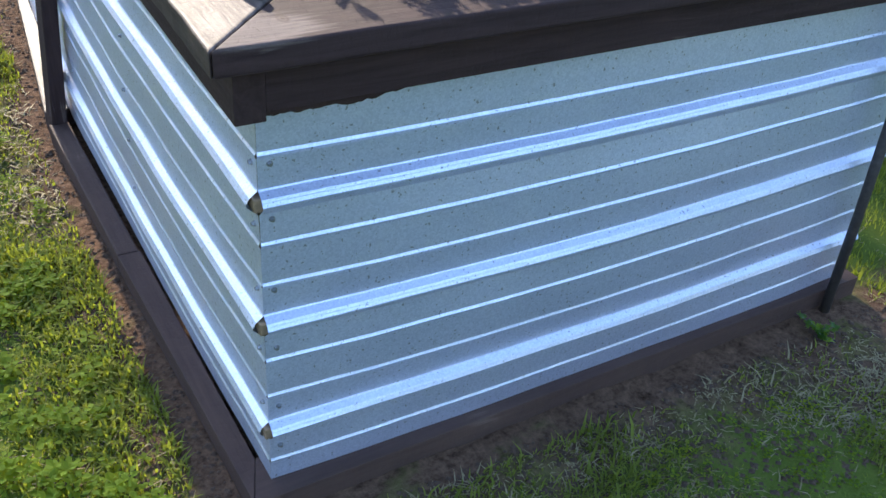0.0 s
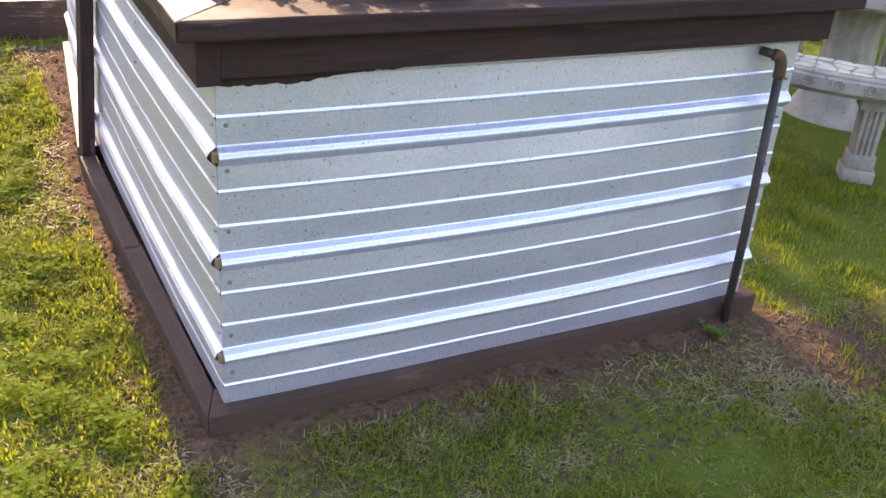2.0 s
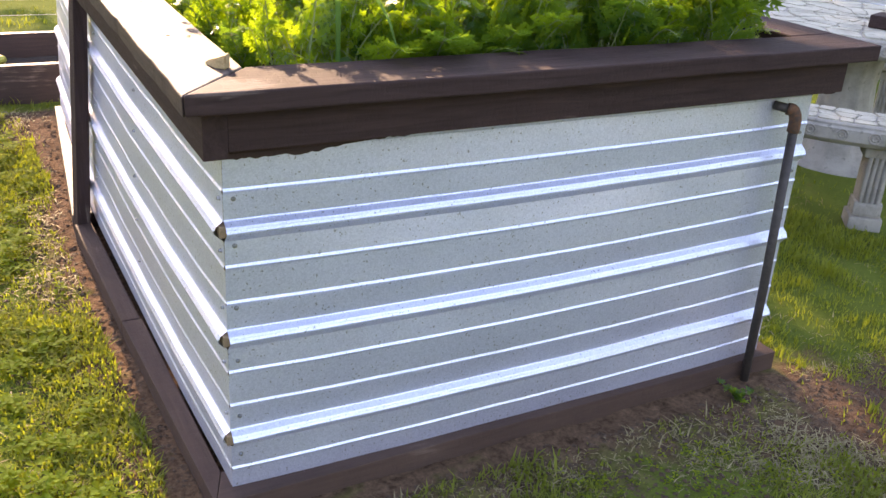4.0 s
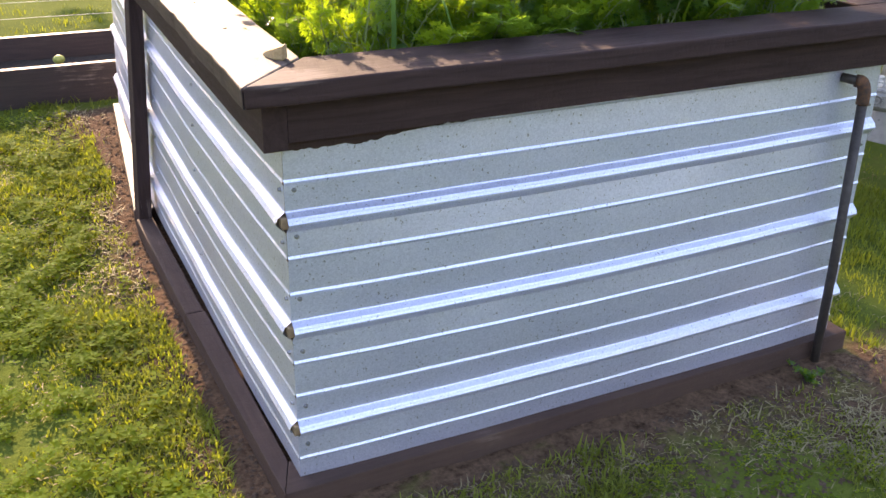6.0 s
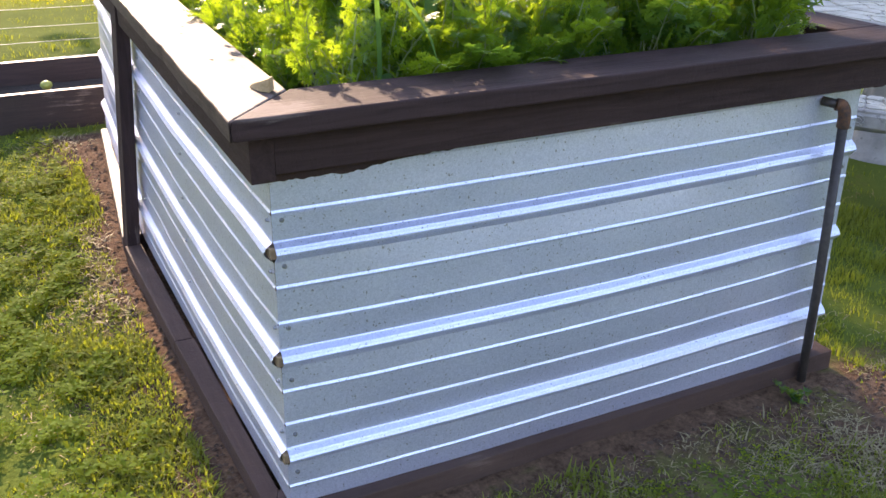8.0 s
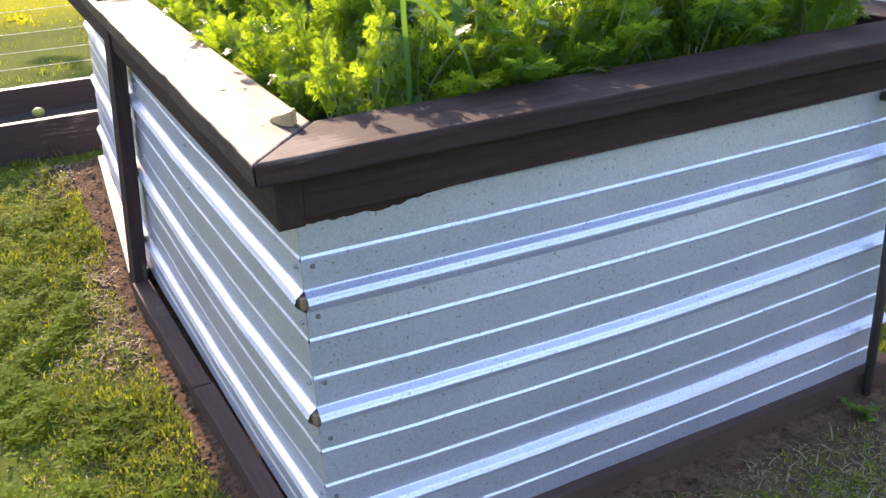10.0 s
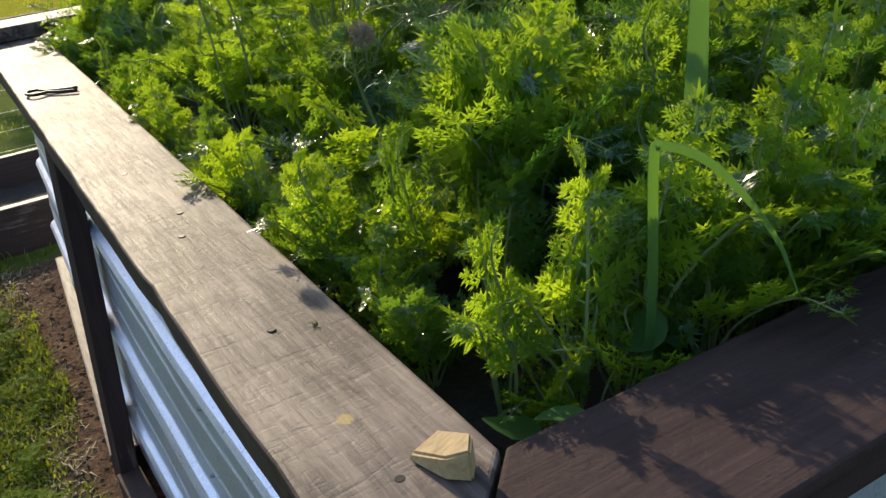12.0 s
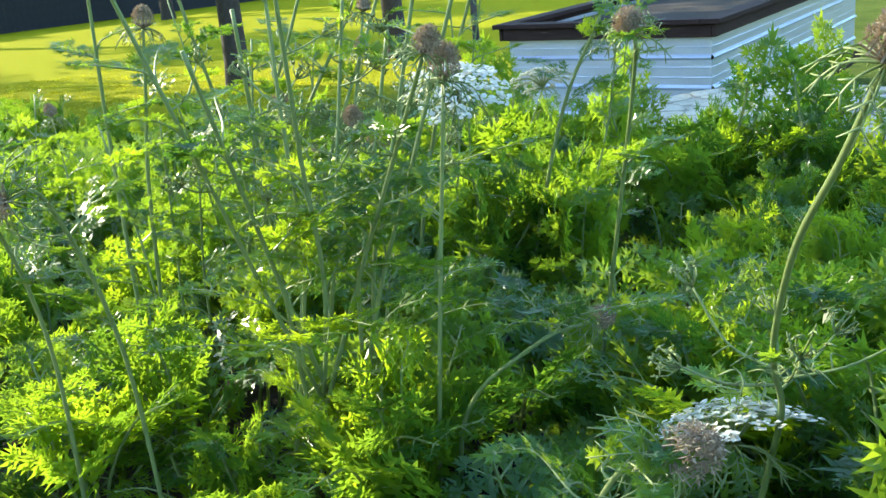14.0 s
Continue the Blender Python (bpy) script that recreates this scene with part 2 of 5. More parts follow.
def rusty(name):
    n = Nodes(name)
    f = n.noise(55, 6, 0.7)
    n.colour(n.ramp(f, [(0.35, (0.05, 0.035, 0.03)), (0.55, (0.14, 0.06, 0.03)), (0.75, (0.26, 0.12, 0.05))]))
    n.set(Roughness=0.75, Metallic=0.25)
    n.bump(f, 0.4, 0.001)
    return n.mat


PIPE = plain("dark_iron_pipe", (0.055, 0.045, 0.042), 0.55, 0.4, 0.4, 60)
RUST = rusty("rusted_iron")
RAW_DULL = plain("dull_tan_wood", (0.23, 0.15, 0.085), 0.85, 0.0, 0.35, 90)
SCREW = plain("dull_screw_head", (0.30, 0.30, 0.31), 0.5, 0.9)
BLACK = plain("black_steel_wire", (0.012, 0.012, 0.013), 0.4, 0.6)
WIRE = plain("bright_fence_wire", (0.55, 0.54, 0.50), 0.45, 0.9)


def concrete(name, c):
    n = Nodes(name)
    big, fine, pit = n.noise(9, 6, 0.65), n.noise(120, 4, 0.7), n.noise(38, 3, 0.6)
    col = n.ramp(big, [(0.3, tuple(v * 0.62 for v in c)), (0.55, c), (0.8, tuple(min(1, v * 1.15) for v in c))])
    n.colour(n.mix(n.ramp(pit, [(0.62, 0.0), (0.72, 0.6)]), col, (0.10, 0.09, 0.075)))
    n.set(Roughness=0.85)
    n.bump(n.math("ADD", fine, pit), 0.5, 0.003)
    return n.mat


CONCRETE = concrete("weathered_cast_concrete", (0.33, 0.30, 0.265))
FLAG = concrete("pale_flagstone", (0.44, 0.41, 0.33))


def soil_mat(name, dark, light, scale=1.0):
    n = Nodes(name)
    b, f = n.noise(7 * scale, 6, 0.7), n.noise(70 * scale, 5, 0.75)
    n.colour(n.mix(n.ramp(f, [(0.4, 0.0), (0.7, 1.0)]), n.ramp(b, [(0.3, dark), (0.7, light)]), tuple(v * 1.5 for v in light)))
    n.set(Roughness=0.95)
    n.bump(n.math("ADD", b, n.math("MULTIPLY", f, 0.6)), 0.9, 0.012)
    return n.mat


SOIL = soil_mat("dark_garden_soil", (0.014, 0.009, 0.006), (0.036, 0.024, 0.016))


def leafy(name, low, high, thru, share=0.45, gloss=0.45, island=False, spec=0.35, least=0.7, deep=None):
    """A thin leaf: diffuse and light coming through it."""
    n = Nodes(name)
    r = n.island() if island else n.random()
    big = n.noise(6, 3, 0.6)
    f = n.math("ADD", n.math("MULTIPLY", r, 0.55), n.math("MULTIPLY", big, 0.55))
    n.colour(n.ramp(f, [(0.15, low), (0.85, high)]))
    n.set(Roughness=gloss)
    n.bsdf.inputs["Specular IOR Level"].default_value = spec
    tr = n.t.nodes.new("ShaderNodeBsdfTranslucent")
    n.link(n.ramp(f, [(0.1, deep or tuple(v * least for v in thru)), (0.9, thru)]), tr.inputs["Color"])
    m = n.t.nodes.new("ShaderNodeMixShader")
    m.inputs[0].default_value = share
    n.link(n.bsdf.outputs[0], m.inputs[1])
    n.link(tr.outputs[0], m.inputs[2])
    n.link(m.outputs[0], n.out.inputs["Surface"])
    return n.mat


LEAF = leafy("carrot_leaf", (0.012, 0.058, 0.018), (0.040, 0.115, 0.024), (0.70, 0.90, 0.03), 0.48, 0.27, False, 0.5, deep=(0.10, 0.27, 0.03))
STEM = leafy("green_stem", (0.17, 0.22, 0.07), (0.28, 0.33, 0.13), (0.2, 0.3, 0.06), 0.2)
BLADE = leafy("broad_green_leaf", (0.04, 0.11, 0.03), (0.07, 0.15, 0.04), (0.20, 0.40, 0.04), 0.32)
PETAL = leafy("white_petal", (0.62, 0.62, 0.56), (0.8, 0.8, 0.74), (0.6, 0.6, 0.5), 0.3)
SEED = leafy("dry_brown_seed", (0.24, 0.18, 0.13), (0.42, 0.33, 0.24), (0.35, 0.24, 0.13), 0.2, 0.7, True)
GRASS = leafy("lawn_grass", (0.07, 0.10, 0.022), (0.18, 0.20, 0.045), (0.42, 0.48, 0.03), 0.42, 0.7, True, 0.12)
CLOVER = leafy("clover_leaf", (0.045, 0.10, 0.012), (0.12, 0.19, 0.025), (0.70, 0.70, 0.03), 0.50, 0.75, True, 0.08)
# sunlight on the far lawn is put into this bright yellow
MEADOW = leafy("sun_tinted_meadow_grass", (0.20, 0.21, 0.02), (0.34, 0.33, 0.03), (0.62, 0.60, 0.02), 0.50, 0.7, True, 0.1)
STRAW = leafy("dry_grass", (0.20, 0.155, 0.075), (0.38, 0.31, 0.17), (0.30, 0.24, 0.10), 0.25, 0.7, True)
TREE_LEAF = leafy("tree_leaf", (0.03, 0.07, 0.018), (0.07, 0.13, 0.03), (0.18, 0.3, 0.03), 0.4, 0.5, True)
BARK = plain("tree_bark", (0.045, 0.036, 0.033), 0.9, 0.0, 0.5, 14, 0.9)


def ground_mat():
    """Worn lawn: green cover with bare reddish earth in patches and along the timbers; sunlight painted yellow beyond
    the beds.
    """
    n = Nodes("worn_lawn")
    big, mid, fine = n.noise(1.1, 5, 0.6), n.noise(6, 5, 0.65), n.noise(60, 5, 0.75)
    earth = n.ramp(n.math("ADD", n.math("MULTIPLY", fine, 0.6), n.math("MULTIPLY", n.noise(23, 4, 0.7), 0.4)), [(0.35, (0.036, 0.020, 0.012)), (0.65, (0.20, 0.122, 0.078))])
    green = n.ramp(n.math("ADD", n.math("MULTIPLY", big, 0.6), n.math("MULTIPLY", fine, 0.4)), [(0.3, (0.05, 0.075, 0.014)), (0.7, (0.125, 0.155, 0.028))])
    sep = n.t.nodes.new("ShaderNodeSeparateXYZ")
    n.link(n.co, sep.inputs[0])
    dx = n.math("ABSOLUTE", n.math("SUBTRACT", sep.outputs[0], 0.70))
    north = n.math("SUBTRACT", sep.outputs[1], 3.04)
    south = n.math("MULTIPLY", n.math("SUBTRACT", -0.10, sep.outputs[1]), 0.75)
    d = n.math("MAXIMUM", n.math("SUBTRACT", dx, 0.80), n.math("MAXIMUM", north, south))
    edge = n.math("ADD", d, n.math("MULTIPLY", n.math("SUBTRACT", mid, 0.5), 0.45))
    # trodden earth round the foot of the pipe
    foot = n.t.nodes.new("ShaderNodeVectorMath")
    foot.operation = "DISTANCE"
    foot.inputs[1].default_value = (1.62 * 0.6, -0.26, 0.0)
    n.link(n.scaled(0.6, 1.0, 0.0), foot.inputs[0])
    edge = n.math("MINIMUM", edge, n.math("ADD", n.math("SUBTRACT", foot.outputs["Value"], 0.15), n.math("MULTIPLY", n.math("SUBTRACT", mid, 0.5), 0.6)))
    bare = n.ramp(edge, [(0.02, 1.0), (0.15, 0.0)])
    patch = n.ramp(n.math("ADD", n.math("MULTIPLY", big, 0.5), n.math("MULTIPLY", mid, 0.5)), [(0.57, 0.0), (0.67, 0.6)])
    patch = n.math("MULTIPLY", patch, n.ramp(n.math("MULTIPLY", d, 0.2), [(0.25, 1.0), (0.6, 0.0)]))
    # far lawn: sunlight painted in as yellow, nearer ground left green
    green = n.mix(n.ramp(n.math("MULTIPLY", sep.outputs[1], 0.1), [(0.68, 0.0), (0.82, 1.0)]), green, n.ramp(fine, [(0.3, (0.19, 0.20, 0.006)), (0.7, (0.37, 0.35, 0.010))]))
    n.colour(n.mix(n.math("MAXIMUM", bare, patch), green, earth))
    n.set(Roughness=1.0)
    n.bsdf.inputs["Specular IOR Level"].default_value = 0.04
    n.bump(n.math("ADD", mid, n.math("MULTIPLY", fine, 0.7)), 0.8, 0.015)
    return n.mat


GROUND = ground_mat()


# ---- ground ----
def level(x, y):
    """Height of the ground: flat round the bed, falling gently to the east."""
    fall = 0.072 * (math.log1p(math.exp((min(x, 12.0) - 3.2) * 3)) / 3)
    off = max(abs(x - 0.73) - 0.82, abs(y - 1.46) - 1.56)
    bank = 0.026 * math.exp(-(max(0.0, off) / 0.13) ** 2) + (0.010 * noise.noise((x * 6, y * 6, 5.1)) + 0.006 * noise.noise((x * 15, y * 15, 8.1))) * math.exp(-max(0.0, off) * 1.5)
    return -fall + 0.012 * noise.noise((x * 0.9, y * 0.9, 3.1)) + bank


def build_ground():
    xs = np.unique(np.concatenate([np.linspace(-400, -6, 16), np.linspace(-6, 14, 81), np.linspace(-1.0, 2.6, 109), np.linspace(14, 400, 16)]))
    ys = np.unique(np.concatenate([np.linspace(-400, -5, 16), np.linspace(-5, 22, 109), np.linspace(-1.2, 3.3, 136), np.linspace(22, 400, 16)]))
    verts = [(x, y, level(x, y)) for y in ys for x in xs]
    w = len(xs)
    faces = [(j * w + i, j * w + i + 1, (j + 1) * w + i + 1, (j + 1) * w + i) for j in range(len(ys) - 1) for i in range(w - 1)]
    solo("ground", mesh_of("ground", verts, faces, True), GROUND, "worn green lawn with bare reddish earth patches", "ground", kind="structure")


build_ground()

# ---- the raised bed ----
WID, LEN = 1.495, 2.97          # outside of the sheets, across and along
PITCH, RIB_Z = 0.2286, (0.200, 0.4286, 0.6572)
MINOR_Z = (0.1238, 0.2762, 0.3524, 0.5048, 0.5810, 0.7334, 0.8096)
SHEET_LOW, SHEET_TOP = 0.078, 0.860


MAJOR = ((0.0208, 0.0), (0.0182, 0.0016), (0.0100, 0.0125), (0.0058, 0.0152), (0.0050, 0.0152), (-0.0004, 0.0185), (-0.0040, 0.0180), (-0.0222, 0.0))
MINOR = ((0.0058, 0.0), (0.0036, 0.0010), (0.0008, 0.0025), (-0.0008, 0.0024), (-0.0052, 0.0))


def rib(z):
    """How far the sheet stands out at height z."""
    for centres, outline in ((RIB_Z, MAJOR), (MINOR_Z, MINOR)):
        for c in centres:
            for (za, oa), (zb, ob) in zip(outline, outline[1:]):
                if zb <= z - c <= za:
                    return ob + (oa - ob) * (z - c - zb) / (za - zb)
    return 0.0


def rib_levels():
    zs = {SHEET_LOW, SHEET_TOP}
    for centres, outline in ((RIB_Z, MAJOR), (MINOR_Z, MINOR)):
        zs.update(c + d for c in centres for d, _ in outline)
    return sorted(zs)


def sheet(length, place, cols=48):
    """A ribbed sheet; place(s, z, out) gives the point at s along it."""
    zs = rib_levels()
    verts, faces = [], []
    for i in range(cols + 1):
        s = length * i / cols
        for z in zs:
            verts.append(place(s, z, rib(z)))
    m = len(zs)
    for i in range(cols):
        for j in range(m - 1):
            faces.append((i * m + j, (i + 1) * m + j, (i + 1) * m + j + 1, i * m + j + 1))
    return mesh_of("sheet", verts, faces)


def pan(z):
    """The flats between two main ribs belly outwards."""
    edges = (SHEET_LOW - 0.06,) + RIB_Z + (0.8858,)
    for a, b in zip(edges, edges[1:]):
        if a <= z <= b:
            u = (z - a) / (b - a)
            return 0.0060 * 4 * u * (1 - u)
    return 0.0


def front_skin(s, z, out):
    swell = 0.022 * math.sin(math.pi * min(1, max(0, s / WID))) ** 1.2 * math.sin(math.pi * min(1, max(0, (z - 0.02) / 0.83)))
    dent = 0.0022 * noise.noise((s * 5, z * 9, 0.3))
    return (s, -out - swell - dent - pan(z) * min(1.0, s / 0.2, (WID - s) / 0.2 + 0.01), z)


def lean(y, z):
    """The west side leans in towards its top, and its far half also turns inwards."""
    near = min(y, 1.56)
    return 0.036 * near * max(0.0, z) / 0.94 + 0.068 * (y - near)


def west_skin(s, z, out):
    swell = 0.012 * math.sin(math.pi * min(1, s / 1.55)) * math.sin(math.pi * min(1, max(0, (z - 0.02) / 0.83))) if s < 1.55 else 0.0
    dent = 0.0025 * noise.noise((s * 4, z * 8, 7.3))
    return (lean(s, z) - out - swell - dent - 0.5 * pan(z) * min(1.0, s / 0.2), s, z)


def cap_mesh(poly, z0, z1, along, seed):
    """A cap plank cut fine along its length, with a slightly uneven top and rounded arrises."""
    bm = prism(poly, z0, z1, 0.0045, 3)
    axis = Vector((1, 0, 0)) if along == "x" else Vector((0, 1, 0))
    lo, hi = min(v.co.dot(axis) for v in bm.verts), max(v.co.dot(axis) for v in bm.verts)
    for k in range(1, 80):
        geom = list(bm.verts) + list(bm.edges) + list(bm.faces)
        bmesh.ops.bisect_plane(bm, geom=geom, plane_co=axis * (lo + (hi - lo) * k / 80), plane_no=axis)
    for v in bm.verts:
        c = v.co
        c += Vector((0.0014 * noise.noise((c.x * 9, c.y * 9, seed)), 0.0014 * noise.noise((c.x * 9, c.y * 9, seed + 5)), 0.002 * noise.noise((c.x * 5, c.y * 5, seed + 9))))
        if along == "y" and seed == 2.0 and c.x < -0.045 + 0.036 * c.y:
            c.x += 0.003 * math.exp(-((c.y - 0.505) / 0.02) ** 2) + 0.003 * max(0.0, noise.noise((c.y * 14, c.z * 30, 3.3)) - 0.15)
    return bm


def build_bed():
    bed = thing("raised_garden_bed", (0, 0, 0), "raised bed of ribbed zinc-coated sheet with dark brown timber edging", "garden bed")
    child("front_sheet", sheet(WID, front_skin, 60), ZINC, bed, "ribbed zinc-coated sheet, slightly bulged")
    child("side_sheet", sheet(1.60, west_skin, 40), ZINC, bed)
    child("side_sheet", sheet(1.40, lambda s, z, o: west_skin(1.565 + s, z, o), 24), ZINC, bed)
    child("side_sheet", sheet(LEN, lambda s, z, o: (WID - 0.003 + o, s, z), 12), ZINC, bed)
    child("back_sheet", sheet(WID - 0.17, lambda s, z, o: (s + 0.17, LEN + o, z), 12), ZINC, bed)
    # corner posts behind the sheets
    for x, y in ((0.004, 0.004), (WID - 0.07, 0.004), (0.17, LEN - 0.09), (WID - 0.07, LEN - 0.07)):
        part("corner_post", box(bmesh.new(), x, x + 0.064, y, y + 0.064, 0.08, 0.90), OLD_WOOD, bed)
    # base timbers
    b = bmesh.new
    part("base_timber", prism([(-0.046, -0.042), (1.540, -0.030), (1.540, 0.06), (-0.007, 0.06)], -0.05, 0.0775, 0.0025), WOOD_BASE_X, bed, "dusty dark brown base timber along the earth")
    part("base_timber", prism([(-0.0468, -0.0410), (-0.0078, 0.0602), (-0.0095, 0.80), (-0.064, 0.80)], -0.05, 0.0770, 0.002), WOOD_BASE_Y, bed)
    part("base_timber", prism([(-0.0645, 0.803), (-0.013, 0.803), (-0.015, 1.53), (-0.070, 1.53)], -0.05, 0.0775, 0.006), WOOD_BASE_Y, bed)
    # sunlight on this timber is put into its colour by paler wood
    part("base_timber", prism([(-0.064, 1.613), (0.02, 1.613), (0.14, LEN), (0.072, LEN)], -0.05, 0.0775, 0.006), WOOD_CAP, bed)
    part("base_timber", box(b(), WID + 0.004, WID + 0.05, 0.034, LEN + 0.05, -0.2, 0.074, 0.006), WOOD_Y, bed)
    part("base_timber", box(b(), 0.15, WID, LEN + 0.003, LEN + 0.05, -0.2, 0.074, 0.006), WOOD_X, bed)
    # upper rails under the cap
    part("fascia_board", box(b(), -0.0012, 1.535, -0.0495, -0.024, 0.824, 0.909, 0.0015), WOOD_X, bed)
    poly = [(-0.046, -0.052), (-0.002, -0.052), (0.079, LEN + 0.03), (0.041, LEN + 0.03)]
    part("fascia_board", prism(poly, 0.812, 0.909, 0.0015), WOOD_Y, bed)
    part("fascia_board", box(b(), WID + 0.022, WID + 0.055, -0.02, LEN + 0.03, 0.81, 0.909, 0.004), WOOD_Y, bed)
    part("fascia_board", box(b(), 0.05, WID + 0.02, LEN + 0.022, LEN + 0.05, 0.81, 0.909, 0.004), WOOD_X, bed)
    # stain brushed over the top of the sheet below the fascia
    pv, pf = [], []
    for i in range(141):
        s = 0.004 + 0.62 * i / 140
        full = min(1.0, 1.0 - (s - 0.17) * 6.0) if s < 0.275 else max(0.0, 0.37 - (s - 0.275) * 1.1)
        foot = 0.816 - 0.021 * full + 0.0045 * noise.noise((s * 38, 1.7, 0)) * (0.3 + full) + 0.003 * noise.noise((s * 110, 4.2, 0))
        for z in [0.845] + [c for c in sorted(rib_levels(), reverse=True) if foot < c < 0.845] + [foot] * 11:
            x, y, _ = front_skin(s, z, rib(z))
            pv.append((x, y - 0.0012, z))
        pv = pv[:11 * i + 11]
    pf = [(11 * i + j, 11 * i + j + 1, 11 * i + j + 12, 11 * i + j + 11) for i in range(140) for j in range(10)]
    child("paint_edge", mesh_of("paint_edge", pv, pf), WOOD_X, bed, "ragged edge of brown stain brushed onto the sheet")
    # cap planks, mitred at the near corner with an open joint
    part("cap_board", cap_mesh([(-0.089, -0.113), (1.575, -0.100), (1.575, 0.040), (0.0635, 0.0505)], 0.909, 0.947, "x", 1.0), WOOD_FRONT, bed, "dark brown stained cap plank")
    kx = 0.036
    part("cap_board", cap_mesh([(-0.0915, -0.1095), (0.0575, 0.0495), (0.060 + kx * 2.385, 2.385), (-0.09 + kx * 2.385, 2.385)], 0.909, 0.947, "y", 2.0), WOOD_CAP, bed, "weathered cap plank with worn stain and nail holes")
    part("cap_board", cap_mesh([(1.425, 0.044), (1.575, 0.044), (1.575, LEN - 0.05), (1.425, LEN - 0.05)], 0.909, 0.947, "y", 4.0), WOOD_Y, bed)
    part("cross_board", cap_mesh([(-0.03, 2.262), (1.565, 2.275), (1.565, 2.412), (-0.03, 2.400)], 0.9485, 0.986, "x", 3.0), WOOD_CAP, bed, "weathered plank laid across the bed on both cap planks")
    # wood that shows in the open rib ends at the near corner
    for z in RIB_Z:
        part("rib_filler", box(b(), -0.0105, 0.02, -0.0105, 0.02, z - 0.0115, z + 0.0115, 0.003), RAW_DULL, bed)
    # upright batten on the west side
    bm = bmesh.new()
    box(bm, -0.066, -0.024, 1.52, 1.61, 0.02, 0.909, 0.004)
    for v in bm.verts:
        v.co.x += 0.062 * max(0, v.co.z) / 0.9
    part("batten", bm, WOOD_Z, bed, "dark brown upright batten")
    # screws
    sv = bmesh.new()
    bmesh.ops.create_cone(sv, cap_ends=True, segments=6, radius1=0.0036, radius2=0.0032, depth=0.005)
    bmesh.ops.create_cone(sv, cap_ends=True, segments=12, radius1=0.0050, radius2=0.0048, depth=0.0016, matrix=Matrix.Translation((0, 0, -0.0025)))
    sm = bpy.data.meshes.new("screw")
    sv.to_mesh(sm)
    sv.free()
    sm.materials.append(SCREW)
    for x, zs in ((0.019, (0.718, 0.625, 0.494, 0.378, 0.250, 0.158)), (1.474, (0.712, 0.610, 0.478, 0.380, 0.245, 0.150))):
        for z in zs:
            s = child("screw", sm, None, bed)
            s.matrix_local = Matrix.Translation(Vector(front_skin(x, z, 0.0)) + Vector((0, -0.003, 0))) @ pose(0, 0, 0, 90, 0, 0)
    for y in (0.02, 0.8, 1.48):
        for z in (0.715, 0.61, 0.49, 0.37, 0.25):
            s = child("screw", sm, None, bed)
            s.matrix_local = Matrix.Translation(Vector(west_skin(y, z, 0.0)) + Vector((-0.003, 0, 0))) @ pose(0, 0, 0, 0, -90, 0)
    # nail heads in the west cap
    nv = bmesh.new()
    bmesh.ops.create_cone(nv, cap_ends=True, segments=10, radius1=0.005, radius2=0.004, depth=0.002)
    nm = bpy.data.meshes.new("nail_head")
    nv.to_mesh(nm)
    nv.free()
    nm.materials.append(BLACK)
    for x, y in ((0.001, 0.628), (0.023, 0.706), (0.009, 0.923), (-0.004, 0.336), (-0.017, 0.066), (0.04, 1.36), (0.055, 1.9), (0.075, 2.2)):
        s = child("nail_head", nm, None, bed)
        s.location = (x, y, 0.9468)


build_bed()

# soil fill, heaped and uneven
sv, sf = [], []
for j in range(41):
    for i in range(25):
        x, y = 0.02 + 1.455 * i / 24, 0.02 + (LEN - 0.04) * j / 40
        sv.append((x + lean(y, 0.85) * (1 - i / 24), y, 0.845 + 0.02 * noise.noise((x * 7, y * 7, 1)) + 0.01 * noise.noise((x * 25, y * 25, 2))))
for j in range(40):
    for i in range(24):
        sf.append((j * 25 + i, j * 25 + i + 1, j * 25 + 26 + i, j * 25 + 25 + i))
solo("soil", mesh_of("soil", sv, sf, True), SOIL, "dark crumbly garden soil inside the raised bed", "soil", kind="stuff")


# ---- carrots in the bed ----
LOBES = ((0.0, 1.0, 0.0, 0.15), (0.40, 0.60, 0.55, 0.15), (0.40, 0.60, -0.55, 0.15), (0.10, 0.60, 0.78, 0.15), (0.10, 0.60, -0.78, 0.15))


def segment(verts, faces, at, along, side, size, rng):
    """One leaflet, cut into five narrow pointed lobes that lift a little from its plane."""
    up = along.cross(side).normalized()
    for start, length, turn, width in LOBES:
        turn += rng.uniform(-0.18, 0.18)
        d = along * math.cos(turn) + side * math.sin(turn) + up * rng.uniform(-0.28, 0.3)
        w = (side * math.cos(turn) - along * math.sin(turn)) * (width * size)
        p = at + along * (start * size)
        b = len(verts)
        tip = p + d * (length * size * rng.uniform(0.85, 1.2))
        if start == 0.0:
            verts.extend((p, p - w * 0.8 + d * (0.35 * size), tip, p + w * 0.8 + d * (0.35 * size)))
            faces.append((b, b + 1, b + 2, b + 3))
        else:
            verts.extend((p - w * 0.7, tip, p + w * 0.9 + d * (0.25 * length * size)))
            faces.append((b, b + 1, b + 2))


